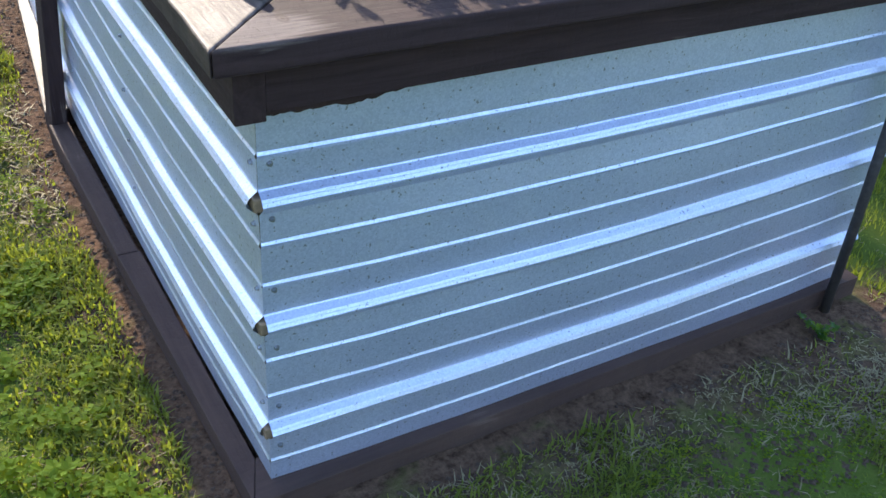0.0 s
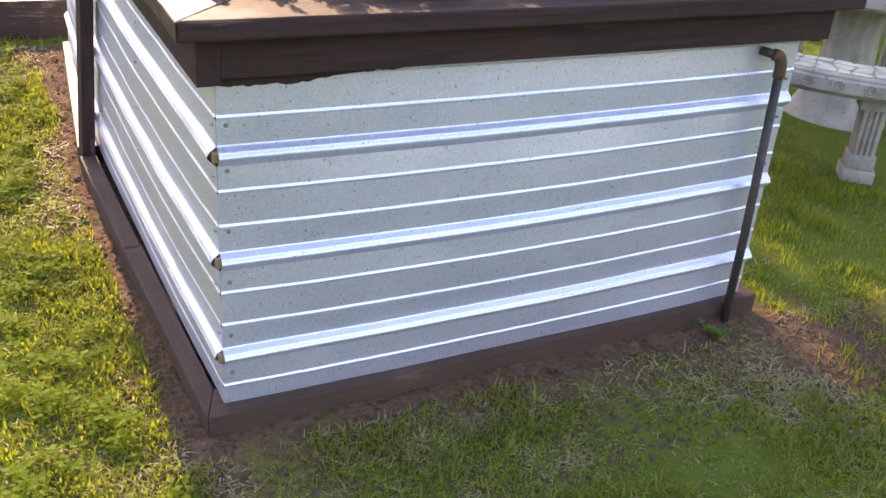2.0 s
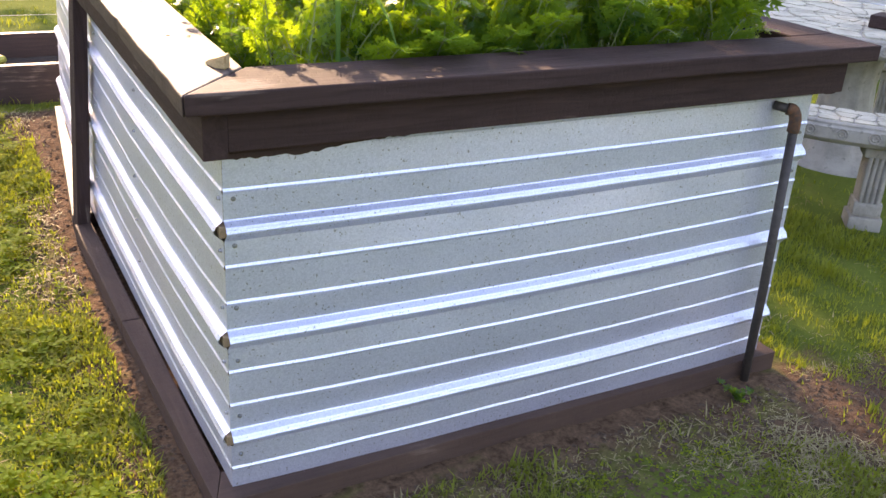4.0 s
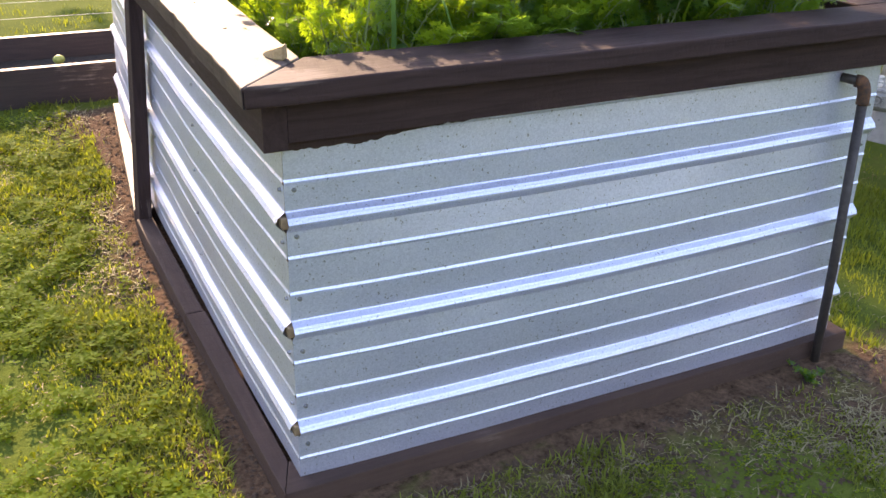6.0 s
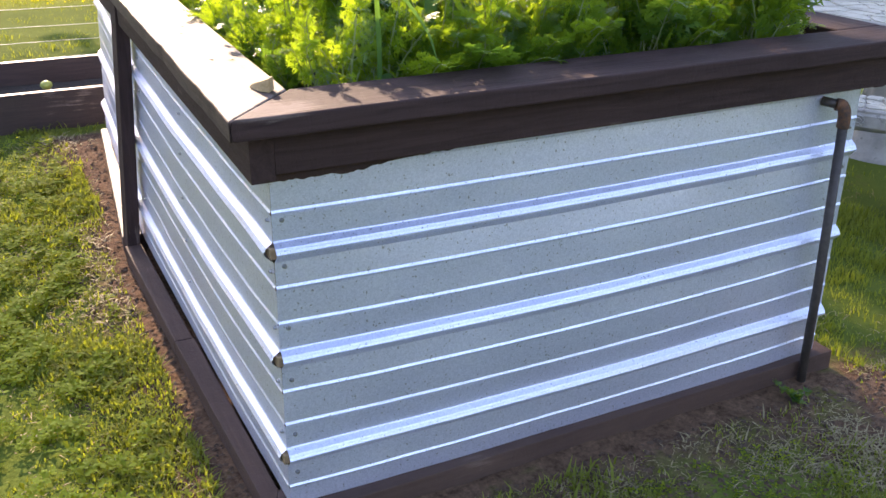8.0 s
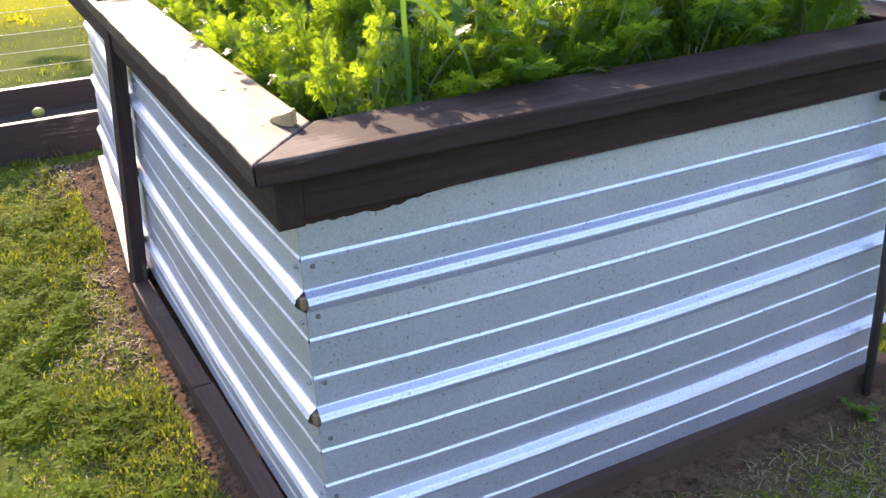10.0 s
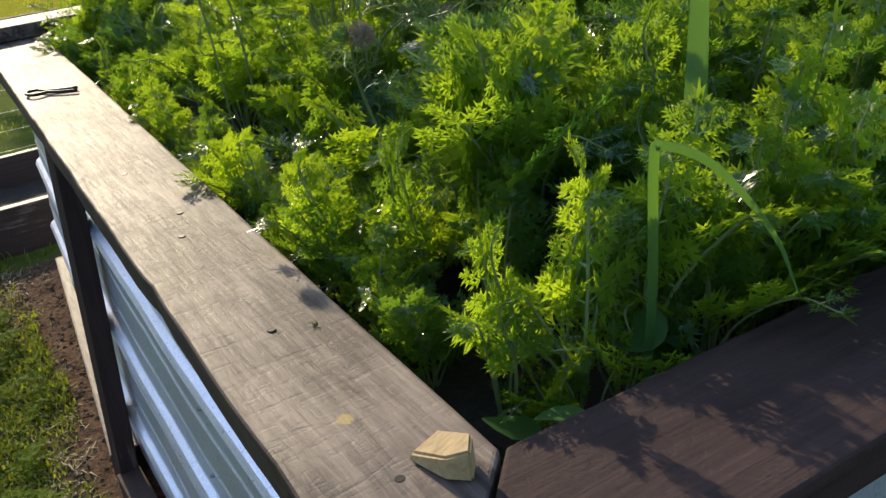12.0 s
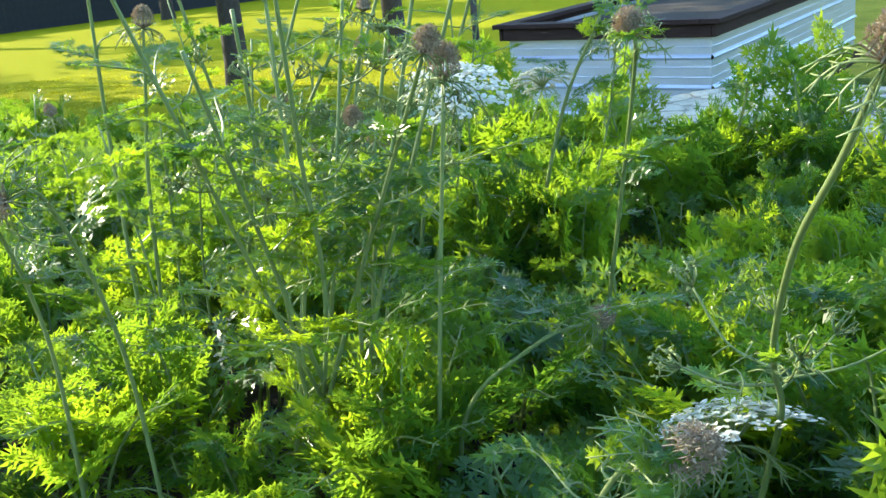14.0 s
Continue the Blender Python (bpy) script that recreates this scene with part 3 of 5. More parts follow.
def frond(verts, faces, sv, sf, base, az, height, reach, rng, full, thick=0.0022, broad=0.27):
    """A feathery carrot leaf: a bare stalk, then paired pinnae that shorten to the tip."""
    d = Vector((math.cos(az), math.sin(az), 0))
    sway = Vector((rng.uniform(-0.03, 0.03), rng.uniform(-0.03, 0.03), 0))
    droop = rng.uniform(0.0, 0.16) * height
    line = bend([base, base + d * reach * 0.25 + Vector((0, 0, height * 0.45)), base + d * reach * 0.6 + sway + Vector((0, 0, height * 0.85)), base + d * reach * 1.05 + sway + Vector((0, 0, height - droop))], 6)
    tube(sv, sf, line, thick, thick * 0.35, 4)
    n = len(line)
    side0 = Vector((-math.sin(az), math.cos(az), 0))
    pairs = full
    length = reach + height
    for k in range(pairs):
        t = 0.36 + 0.60 * k / (pairs - 1)
        i = min(n - 2, int(t * (n - 1)))
        f = t * (n - 1) - i
        p = line[i].lerp(line[i + 1], f)
        ax = (line[min(i + 1, n - 1)] - line[max(i - 1, 0)]).normalized()
        up = ax.cross(side0).normalized()
        pl = broad * length * (1 - 0.82 * (k / (pairs - 1)) ** 1.2) * rng.uniform(0.8, 1.15)
        for s in (-1, 1):
            pd = (ax * rng.uniform(0.45, 0.7) + side0 * s * rng.uniform(0.7, 0.95) + up * rng.uniform(-0.15, 0.35)).normalized()
            ps = pd.cross(up).normalized()
            m = 4 if pl > 0.045 else (3 if pl > 0.022 else 2)
            b = len(sv)
            sv.extend((p - ps * 0.0009, p + ps * 0.0009, p + pd * pl * 0.9))
            sf.append((b, b + 1, b + 2))
            for q in range(m):
                u = (q + 0.8) / (m + 0.7)
                sz = pl * 0.50 * (1 - 0.50 * u)
                for s2 in (-1, 1):
                    sd = (pd * 0.75 + ps * s2 * 0.8 + up * rng.uniform(-0.2, 0.25)).normalized()
                    segment(verts, faces, p + pd * pl * u, sd, sd.cross(up).normalized(), max(sz, 0.009), rng)
            segment(verts, faces, p + pd * pl * 0.85, pd, ps, max(pl * 0.26, 0.009), rng)
    ax = (line[-1] - line[-2]).normalized()
    segment(verts, faces, line[-1] - ax * 0.003, ax, side0, 0.02, rng)


def two_tone(name, v, f, sv, sf):
    """Leaf blades and their stalk as one mesh: the blade's material first, the stalk's second."""
    o = len(v)
    me = mesh_of(name, v + sv, f + [tuple(k + o for k in q) for q in sf])
    me.materials.append(LEAF)
    me.materials.append(STEM)
    me.polygons.foreach_set("material_index", [0] * len(f) + [1] * len(sf))
    return me


def carrot(seed, height, count, spread, full=6, broad=0.27):
    """The leaf meshes of one carrot top at the origin."""
    rng = random.Random(seed)
    leaves = []
    for k in range(count):
        v, f, sv, sf = [], [], [], []
        az = 2 * math.pi * (k + rng.uniform(-0.3, 0.3)) / count * 1.0 + seed
        inner = k % 3 == 0
        h = height * (rng.uniform(0.9, 1.1) if inner else rng.uniform(0.5, 0.9))
        r = spread * (rng.uniform(0.15, 0.4) if inner else rng.uniform(0.55, 1.0))
        frond(v, f, sv, sf, Vector((0.006 * math.cos(az), 0.006 * math.sin(az), 0)), az, h, r, rng, full, 0.0022, broad)
        leaves.append(two_tone("leaf", v, f, sv, sf))
    return leaves


def plant_bed():
    rng = random.Random(11)
    kinds = [carrot(1, 0.23, 9, 0.13), carrot(2, 0.20, 8, 0.14), carrot(3, 0.27, 9, 0.12), carrot(4, 0.17, 8, 0.14), carrot(5, 0.31, 9, 0.11), carrot(6, 0.13, 7, 0.13, 5)]
    masters = []
    for leaves in kinds:
        t = thing("carrot_plant", (0, 0, -50), "feathery green carrot top growing in the raised bed", "carrot plant", "carrots in the bed")
        for me in leaves:
            child("leaf", me, None, t)
        masters.append(t)
    spots = []
    nx, ny = 8, 15
    for j in range(ny):
        for i in range(nx):
            x = 0.185 + (1.30 - 0.1) * (i + (0.5 if j % 2 else 0.0)) / nx + rng.uniform(-0.03, 0.03)
            y = 0.15 + 2.16 * j / (ny - 1) + rng.uniform(-0.035, 0.035)
            spots.append((x + lean(y, 0.9) * (1 - x / 1.4), y))
    fill = [(0.20 + 1.15 * rng.random(), 0.20 + 2.1 * rng.random()) for _ in range(8)] + [(0.24 + 0.11 * (k % 4) + 0.04 * rng.random(), 0.54 + 0.075 * (k // 4) + 0.03 * rng.random()) for k in range(16)] + [(0.122 + 0.02 * rng.random(), 0.30 + 0.09 * k) for k in range(22)] + [(0.26 + 0.15 * k, 0.155 + 0.02 * rng.random()) for k in range(8)]
    fill += [(0.20 + 0.10 * k, 2.13 + 0.06 * (k % 2)) for k in range(13)]
    fill += [(0.22 + 0.11 * k + 0.05 * (j % 2), 2.48 + 0.1 * j + 0.03 * rng.random()) for k in range(11) for j in range(4)]
    spots += [(x + lean(y, 0.9) * (1 - x / 1.4), y) for x, y in fill]
    floor_from = len(spots) - len(fill)
    used = set()
    for number, (x, y) in enumerate(spots):
        # thinner and lower at the near west corner
        near = math.hypot(x - 0.1, y - 0.1)
        if number < floor_from and y < 0.26 and rng.random() < (0.30 if x < 0.5 else 0.08):
            continue
        if number < floor_from and 0.23 < y < 0.36 and x < 0.42 and rng.random() < 0.6:
            continue
        k = rng.choice((0, 1, 1, 3)) if near < 0.42 or x < 0.22 else rng.choice((0, 2, 1, 0)) if y < 0.3 else rng.choice((3, 1, 3, 5) if (y > 1.7 and x < 0.6) else (0, 1, 0, 2) if y > 1.9 else (0, 1, 3, 1, 3) if y > 1.35 else (2, 1, 2, 4) if (x > 0.95 and y > 0.6) else ((0, 1, 2, 2, 4) if x > 0.6 else (0, 1, 2, 3)))
        k = (rng.choice((0, 1, 3)) if (y > 2.4 and x > 0.75) or (2.1 < y < 2.25) or (y < 0.19 and x > 0.42) else 5) if number >= floor_from else k
        if 0.18 < x < 0.78 and 0.50 < y < 0.84:
            k = (1 if x > 0.50 else 3) if number % 2 else 5
        m = pose(x, y, 0.838, rng.uniform(-9, 9), rng.uniform(-9, 9), rng.uniform(0, 360)) @ Matrix.Scale(rng.uniform(0.74, 1.24) * (0.62 if x < 0.2 else 0.8 if x < 0.28 else 1.0), 4)
        if k not in used:
            used.add(k)
            masters[k].matrix_world = m
        else:
            copy_thing(masters[k], pose(0, 0, 0)).matrix_basis = m
    # open, upright plants by the near corner
    tall = thing("carrot_plant", (0.152, 0.185, 0.838), "upright carrot top with open backlit fronds near the bed corner", "carrot plant", "carrots in the bed")
    for me in carrot(21, 0.21, 5, 0.075, 7, 0.21):
        child("leaf", me, None, tall)
    for x, y, turn, size in ((0.325, 0.185, 70, 1.25), (0.245, 0.33, 130, 0.9), (0.545, 0.19, 200, 1.1), (0.40, 0.36, 20, 1.1), (0.29, 0.44, 250, 1.0), (0.47, 0.31, 310, 1.05), (0.215, 0.165, 160, 1.15), (0.435, 0.165, 40, 1.2), (0.64, 0.17, 110, 1.2), (0.44, 0.40, 285, 0.95), (0.52, 0.13, 15, 1.15), (0.72, 0.13, 75, 1.2), (0.84, 0.15, 190, 1.25), (0.97, 0.14, 330, 1.2), (1.10, 0.15, 20, 1.25), (1.22, 0.13, 140, 1.15), (1.33, 0.15, 215, 1.2),
            (0.58, 0.24, 35, 1.35), (0.70, 0.25, 160, 1.3), (0.83, 0.26, 280, 1.4), (0.99, 0.25, 10, 1.3), (1.12, 0.26, 120, 1.4), (1.27, 0.25, 230, 1.3), (0.20, 0.43, 15, 1.1), (0.27, 0.37, 200, 1.15), (0.34, 0.46, 80, 1.1), (0.41, 0.35, 140, 1.25), (0.48, 0.45, 260, 1.4), (0.55, 0.38, 320, 1.4), (0.61, 0.48, 45, 1.4), (0.68, 0.40, 110, 1.4), (0.37, 0.52, 15, 1.15), (0.44, 0.50, 75, 1.25), (1.25, 0.90, 30, 1.7), (1.31, 1.10, 150, 1.75), (1.36, 1.32, 270, 1.7), (1.20, 0.74, 200, 1.6), (1.38, 0.84, 90, 1.7), (1.16, 1.02, 310, 1.6), (1.33, 0.62, 10, 1.55), (1.12, 0.58, 120, 1.45), (0.15, 0.52, 330, 0.95), (0.52, 0.54, 190, 1.1),
            (0.24, 2.12, 50, 1.25), (0.36, 2.17, 140, 1.35), (0.48, 2.13, 260, 1.35), (0.60, 2.18, 330, 1.4), (0.73, 2.14, 100, 1.4), (0.86, 2.17, 200, 1.4)):
        copy_thing(tall, pose(0, 0, 0)).matrix_basis = pose(x, y, 0.838, 4, -5, turn) @ Matrix.Scale(size, 4)
    # plants at the west edge that lean out over the cap plank
    for y, turn, size in ((0.30, 20, 0.62), (0.40, 95, 0.70), (0.60, 140, 0.72), (0.72, 250, 0.66), (0.86, 60, 0.74), (1.02, 190, 0.7), (1.18, 310, 0.74), (1.36, 15, 0.7), (1.55, 120, 0.75), (1.74, 230, 0.7), (1.95, 340, 0.75), (2.12, 80, 0.8)):
        copy_thing(tall if turn % 4 else masters[1], pose(0, 0, 0)).matrix_basis = pose(0.122 + 0.036 * y, y, 0.838, 3, -6, turn) @ Matrix.Scale(size * 1.05, 4)
    for k, mst in enumerate(masters):
        if k not in used:
            mst.matrix_world = pose(1.2, 1.2 + 0.1 * k, 0.838)


plant_bed()


# ---- flowering stalks ----
def floret_cloud(verts, faces, c, r, n, size, rng, axis):
    for _ in range(n):
        a, q = rng.uniform(0, 2 * math.pi), r * math.sqrt(rng.random())
        u = axis.cross(Vector((0.2, 1, 0.1))).normalized()
        w = axis.cross(u)
        p = c + u * (q * math.cos(a)) + w * (q * math.sin(a)) + axis * rng.uniform(-0.002, 0.003)
        s = size * rng.uniform(0.7, 1.2)
        a2 = rng.uniform(0, 3)
        b = len(verts)
        for k in range(5):
            t = a2 + 2 * math.pi * k / 5
            verts.append(p + (u * math.cos(t) + w * math.sin(t)) * s + axis * rng.uniform(-0.3, 0.5) * s)
        faces.append((b, b + 1, b + 2, b + 3, b + 4))


def umbel(stalk, tip, axis, radius, rng, dome=0.35):
    """A flat white flower head on many fine rays."""
    axis = axis.normalized()
    u = axis.cross(Vector((0.3, 0.9, 0.2))).normalized()
    w = axis.cross(u)
    rv, rf, pv, pf = [], [], [], []
    n = 30
    for k in range(n):
        q = math.sqrt((k + 0.5) / n)
        a = 2.39996 * k
        out = (u * math.cos(a) + w * math.sin(a)) * (radius * q)
        end = tip + out + axis * (radius * (0.55 - dome * q * q))
        tube(rv, rf, bend([tip, tip + out * 0.4 + axis * radius * 0.32, end], 3), 0.0008, 0.0006, 3)
        floret_cloud(pv, pf, end, radius * 0.17, 22, radius * 0.05, rng, (axis + out.normalized() * 0.3 * q).normalized())
    head = child("flower_head", mesh_of("flower_head", pv, pf), PETAL, stalk, "white lacy flower head")
    tagged(child("inflorescence", mesh_of("inflorescence", rv, rf, True), STEM, head), kind="stuff")
    bracts(stalk, tip, axis, radius * 0.8, rng)


def bracts(stalk, tip, axis, reach, rng, n=9):
    u = axis.cross(Vector((0.3, 0.9, 0.2))).normalized()
    w = axis.cross(u)
    for k in range(n):
        v, f = [], []
        a = 2 * math.pi * k / n + rng.uniform(-0.2, 0.2)
        o = u * math.cos(a) + w * math.sin(a)
        r = reach * rng.uniform(0.7, 1.15)
        line = bend([tip, tip + o * r * 0.5 - axis * r * 0.15, tip + o * r * 0.8 - axis * r * 0.7], 4)
        tube(v, f, line, 0.0008, 0.0004, 3)
        for q in (4, 6):
            for s in (-1, 1):
                side = o.cross(axis) * s
                tube(v, f, [line[q], line[q] + (o * 0.4 + side * 0.7 - axis * 0.5) * r * 0.28], 0.0007, 0.0003, 3)
        child("bract", mesh_of("bract", v, f, True), STEM, stalk)


def seed_head(stalk, tip, axis, radius, rng):
    """A closed brown nest of bristly seeds."""
    axis = axis.normalized()
    u = axis.cross(Vector((0.3, 0.9, 0.2))).normalized()
    w = axis.cross(u)
    v, f = [], []
    for k in range(34):
        q = math.sqrt((k + 0.5) / 34)
        a = 2.39996 * k
        o = u * math.cos(a) + w * math.sin(a)
        mid = tip + o * radius * 1.0 * q + axis * radius * 0.5
        end = tip + o * radius * 0.75 * q + axis * radius * (1.75 - 0.9 * q * q)
        tube(v, f, [tip, mid, end], 0.0006, 0.0005, 3)
        for _ in range(26):
            d = Vector((rng.gauss(0, 1), rng.gauss(0, 1), rng.gauss(0, 1))).normalized()
            p = end + d * radius * 0.13
            t2 = d.cross(Vector((rng.random(), 1, rng.random()))).normalized()
            b = len(v)
            ln = radius * rng.uniform(0.13, 0.24)
            v.extend((p - t2 * ln * 0.25, p + t2 * ln * 0.25, p + d * ln))
            f.append((b, b + 1, b + 2))
    child("seed_head", mesh_of("seed_head", v, f), SEED, stalk, "dry brown bristly seed head")
    bracts(stalk, tip, axis, radius * 2.6, rng, 14)


def stalk_leaf(stalk, at, az, size, rng):
    v, f, sv, sf = [], [], [], []
    frond(v, f, sv, sf, Vector(at), az, size * 0.5, size, rng, 5, 0.0011)
    child("leaf", two_tone("leaf", v, f, sv, sf), None, stalk)


def side_branch(stalk, at, az, size, rng):
    """A thin side shoot that ends in a spray of pale green rays, not yet in flower."""
    d = Vector((math.cos(az), math.sin(az), 0))
    v, f = [], []
    line = bend([at, at + d * size * 0.45 + Vector((0, 0, size * 0.12)), at + d * size * 0.8 + Vector((0, 0, size * rng.uniform(0.25, 0.6)))], 5)
    tube(v, f, line, 0.0011, 0.0007, 5)
    tip, axis = line[-1], (line[-1] - line[-2]).normalized()
    u = axis.cross(Vector((0.3, 0.9, 0.2))).normalized()
    w = axis.cross(u)
    for k in range(11):
        a = 2.39996 * k
        o = u * math.cos(a) + w * math.sin(a)
        end = tip + (axis * rng.uniform(0.5, 0.9) + o * rng.uniform(0.15, 0.6)) * size * 0.27
        tube(v, f, [tip, tip.lerp(end, 0.5) + o * size * 0.03, end], 0.0007, 0.0005, 3)
        for _ in range(4):
            q = end + Vector((rng.gauss(0, 1), rng.gauss(0, 1), rng.gauss(0, 1))).normalized() * 0.004
            tube(v, f, [end, q], 0.0009, 0.0003, 3)
    for k in range(3):
        q = line[2 + k]
        side = d.cross(Vector((0, 0, 1))) * (1 if k % 2 else -1)
        tube(v, f, bend([q, q + side * size * 0.12 + Vector((0, 0, 0.006)), q + side * size * 0.22 + d * size * 0.1], 3), 0.0009, 0.0004, 3)
    child("side_branch", mesh_of("side_branch", v, f, True), STEM, stalk)


FLOWERS = 0


def flower(points, head, size, label, r0=0.0035, r1=0.002, leaves=(), face=(0.36, 0.26, 0.9), branches=()):
    global FLOWERS
    FLOWERS += 1
    rng = random.Random(40 + FLOWERS)
    base = Vector(points[0])
    t = thing("flowering_carrot_stalk", base, label, "flower stalk", "carrot flower stalks")
    pts = [Vector(p) - base for p in points]
    line = bend(pts, 7)
    v, f = [], []
    tube(v, f, line, r0 * (1.0 if FLOWERS == 1 else 0.78), r1 * (1.0 if FLOWERS == 1 else 0.78), 7)
    child("stem", mesh_of("stem", v, f, True), STEM, t)
    axis = (line[-1] - line[-2]).normalized()
    if head == "umbel":
        umbel(t, line[-1], Vector(face).normalized(), size, rng)
    elif head == "seed":
        seed_head(t, line[-1], axis, size, rng)
    if FLOWERS > 1:
        leaves = tuple(leaves) + tuple((rng.uniform(0.4, 0.92), rng.uniform(0, 6.28), rng.uniform(0.03, 0.06)) for _ in range(4))
    for q, az, ls in leaves:
        stalk_leaf(t, line[int(q * (len(line) - 1))], az, ls, rng)
    for q, az, ls in branches:
        side_branch(t, line[int(q * (len(line) - 1))], az, ls, rng)
    return t


W_LABEL = "tall carrot stalk with a white lacy flower head"
S_LABEL = "tall carrot stalk with a dry brown seed head"
N_LABEL = "bare upright carrot flower stem, pale green"
# the near group over the west cap
flower([(0.43, 0.66, 0.84), (0.41, 0.63, 0.97), (0.395, 0.612, 1.055), (0.366, 0.598, 1.113), (0.343, 0.597, 1.151), (0.313, 0.589, 1.192), (0.273, 0.57, 1.254), (0.240, 0.545, 1.305), (0.217, 0.525, 1.351)], "seed", 0.013, S_LABEL, 0.0025, 0.0017, ((0.36, 1.2, 0.04), (0.52, 4.0, 0.035)), branches=((0.42, 0.3, 0.085), (0.46, 2.4, 0.08), (0.50, 3.6, 0.075), (0.48, 5.0, 0.085), (0.44, 5.9, 0.07), (0.50, 1.3, 0.07)))
flower([(0.36, 0.70, 0.84), (0.30, 0.70, 1.02), (0.275, 0.67, 1.100), (0.269, 0.635, 1.124)], "seed", 0.019, S_LABEL, 0.0032, 0.002, ((0.5, 2.2, 0.06),))
flower([(0.42, 0.72, 0.84), (0.40, 0.70, 0.97), (0.380, 0.632, 1.072)], "umbel", 0.052, W_LABEL, 0.0032, 0.002)
flower([(0.44, 0.90, 0.84), (0.40, 0.86, 1.03), (0.42, 0.80, 1.10), (0.473, 0.774, 1.104)], "seed", 0.012, S_LABEL, 0.0028, 0.0018)
flower([(0.42, 0.92, 0.84), (0.39, 0.87, 1.10), (0.374, 0.831, 1.318)], "seed", 0.014, S_LABEL, 0.003, 0.0018)
flower([(0.58, 1.05, 0.84), (0.58, 1.00, 1.08), (0.576, 0.953, 1.262)], "umbel", 0.050, W_LABEL, 0.003, 0.0018, (), (-0.25, -0.2, 0.9))
flower([(1.02, 1.22, 0.84), (1.08, 1.19, 1.02), (1.147, 1.158, 1.167)], "umbel", 0.050, W_LABEL, 0.003, 0.0018)
flower([(0.30, 1.14, 0.84), (0.28, 1.12, 1.10), (0.23, 1.10, 1.25), (0.193, 1.093, 1.264)], "seed", 0.018, S_LABEL, 0.003, 0.0018)
flower([(0.28, 1.24, 0.84), (0.24, 1.16, 1.12), (0.17, 1.10, 1.28), (0.10, 1.05, 1.265)], "seed", 0.014, S_LABEL, 0.0028, 0.0016)
flower([(0.62, 0.86, 0.84), (0.58, 0.80, 1.12), (0.52, 0.75, 1.30), (0.478, 0.735, 1.335)], "seed", 0.013, S_LABEL, 0.003, 0.0018)
flower([(0.60, 1.16, 0.84), (0.58, 1.10, 1.10), (0.545, 1.03, 1.22)], "seed", 0.014, S_LABEL, 0.003, 0.0018)
# the clump of bare stems beyond
for a_, b_, hd in (((0.501, 1.378, 1.18), (0.492, 1.352, 1.349), ""), ((0.524, 1.354, 1.156), (0.517, 1.321, 1.263), "seed"), ((0.606, 1.277, 1.14), (0.569, 1.288, 1.339), ""), ((0.614, 1.273, 1.152), (0.647, 1.209, 1.329), "seed"), ((0.616, 1.258, 1.118), (0.684, 1.164, 1.324), ""), ((0.613, 1.225, 1.038), (0.701, 1.141, 1.321), "umbel"), ((0.752, 1.111, 1.156), (0.762, 1.053, 1.313), "seed"), ((0.834, 0.979, 1.172), (0.832, 0.918, 1.303), "")):
    A, B = Vector(a_), Vector(b_)
    low = A + (A - B) * ((A.z - 0.84) / max(0.05, (B.z - A.z)) * 0.55)
    low.z = 0.84
    top = B + (B - A).normalized() * 0.09
    flower([low, A, B, top], hd, 0.026 if hd == "umbel" else 0.013, S_LABEL if hd == "seed" else (W_LABEL if hd else N_LABEL), 0.0036, 0.002, ((0.45, low.x * 9, 0.06), (0.6, low.x * 9 + 3, 0.05)))


stray = random.Random(5)
for k in range(13):
    x_, y_ = stray.uniform(0.35, 1.0), stray.uniform(1.0, 1.75)
    top_ = Vector((x_ + stray.uniform(-0.12, 0.12), y_ + stray.uniform(-0.12, 0.06), stray.uniform(1.18, 1.42)))
    mid_ = Vector((x_, y_, 0.84)).lerp(top_, 0.55) + Vector((stray.uniform(-0.03, 0.03), stray.uniform(-0.03, 0.03), 0))
    kind_ = ("", "seed", "", "umbel", "seed")[k % 5]
    flower([(x_, y_, 0.84), mid_, top_], kind_, 0.024 if kind_ == "umbel" else 0.011, S_LABEL if kind_ == "seed" else (W_LABEL if kind_ else N_LABEL), 0.0023, 0.0013, ((0.5, k * 1.3, 0.07), (0.7, k * 1.3 + 2.5, 0.055), (0.85, k + 4.0, 0.045)))

# stout pale stems that fan out from one crown
for k in range(10):
    a_, r_ = k * 0.63, 0.05 + 0.09 * ((k * 7) % 10) / 9
    foot = Vector((0.43 + 0.06 * math.cos(a_ * 2), 1.04 + 0.06 * math.sin(a_ * 2), 0.84))
    fork = Vector((0.40 + 0.04 * math.cos(a_), 0.99 + 0.04 * math.sin(a_), 1.10 + 0.01 * (k % 4)))
    tip_ = Vector((0.40 + (r_ + 0.04) * math.cos(a_), 0.96 + r_ * math.sin(a_), 1.34 + 0.10 * ((k * 3) % 7) / 6))
    kind_ = "seed" if k in (2, 7) else ""
    flower([foot, fork, fork.lerp(tip_, 0.5), tip_], kind_, 0.011, S_LABEL if kind_ else N_LABEL, 0.0028, 0.0021, ((0.2, a_ + 4.0, 0.09), (0.3, a_, 0.09), (0.4, a_ + 2.5, 0.08), (0.55, a_ + 2.2, 0.06)), branches=((0.62, a_ + 1.0, 0.06), (0.8, a_ + 4.0, 0.055)))

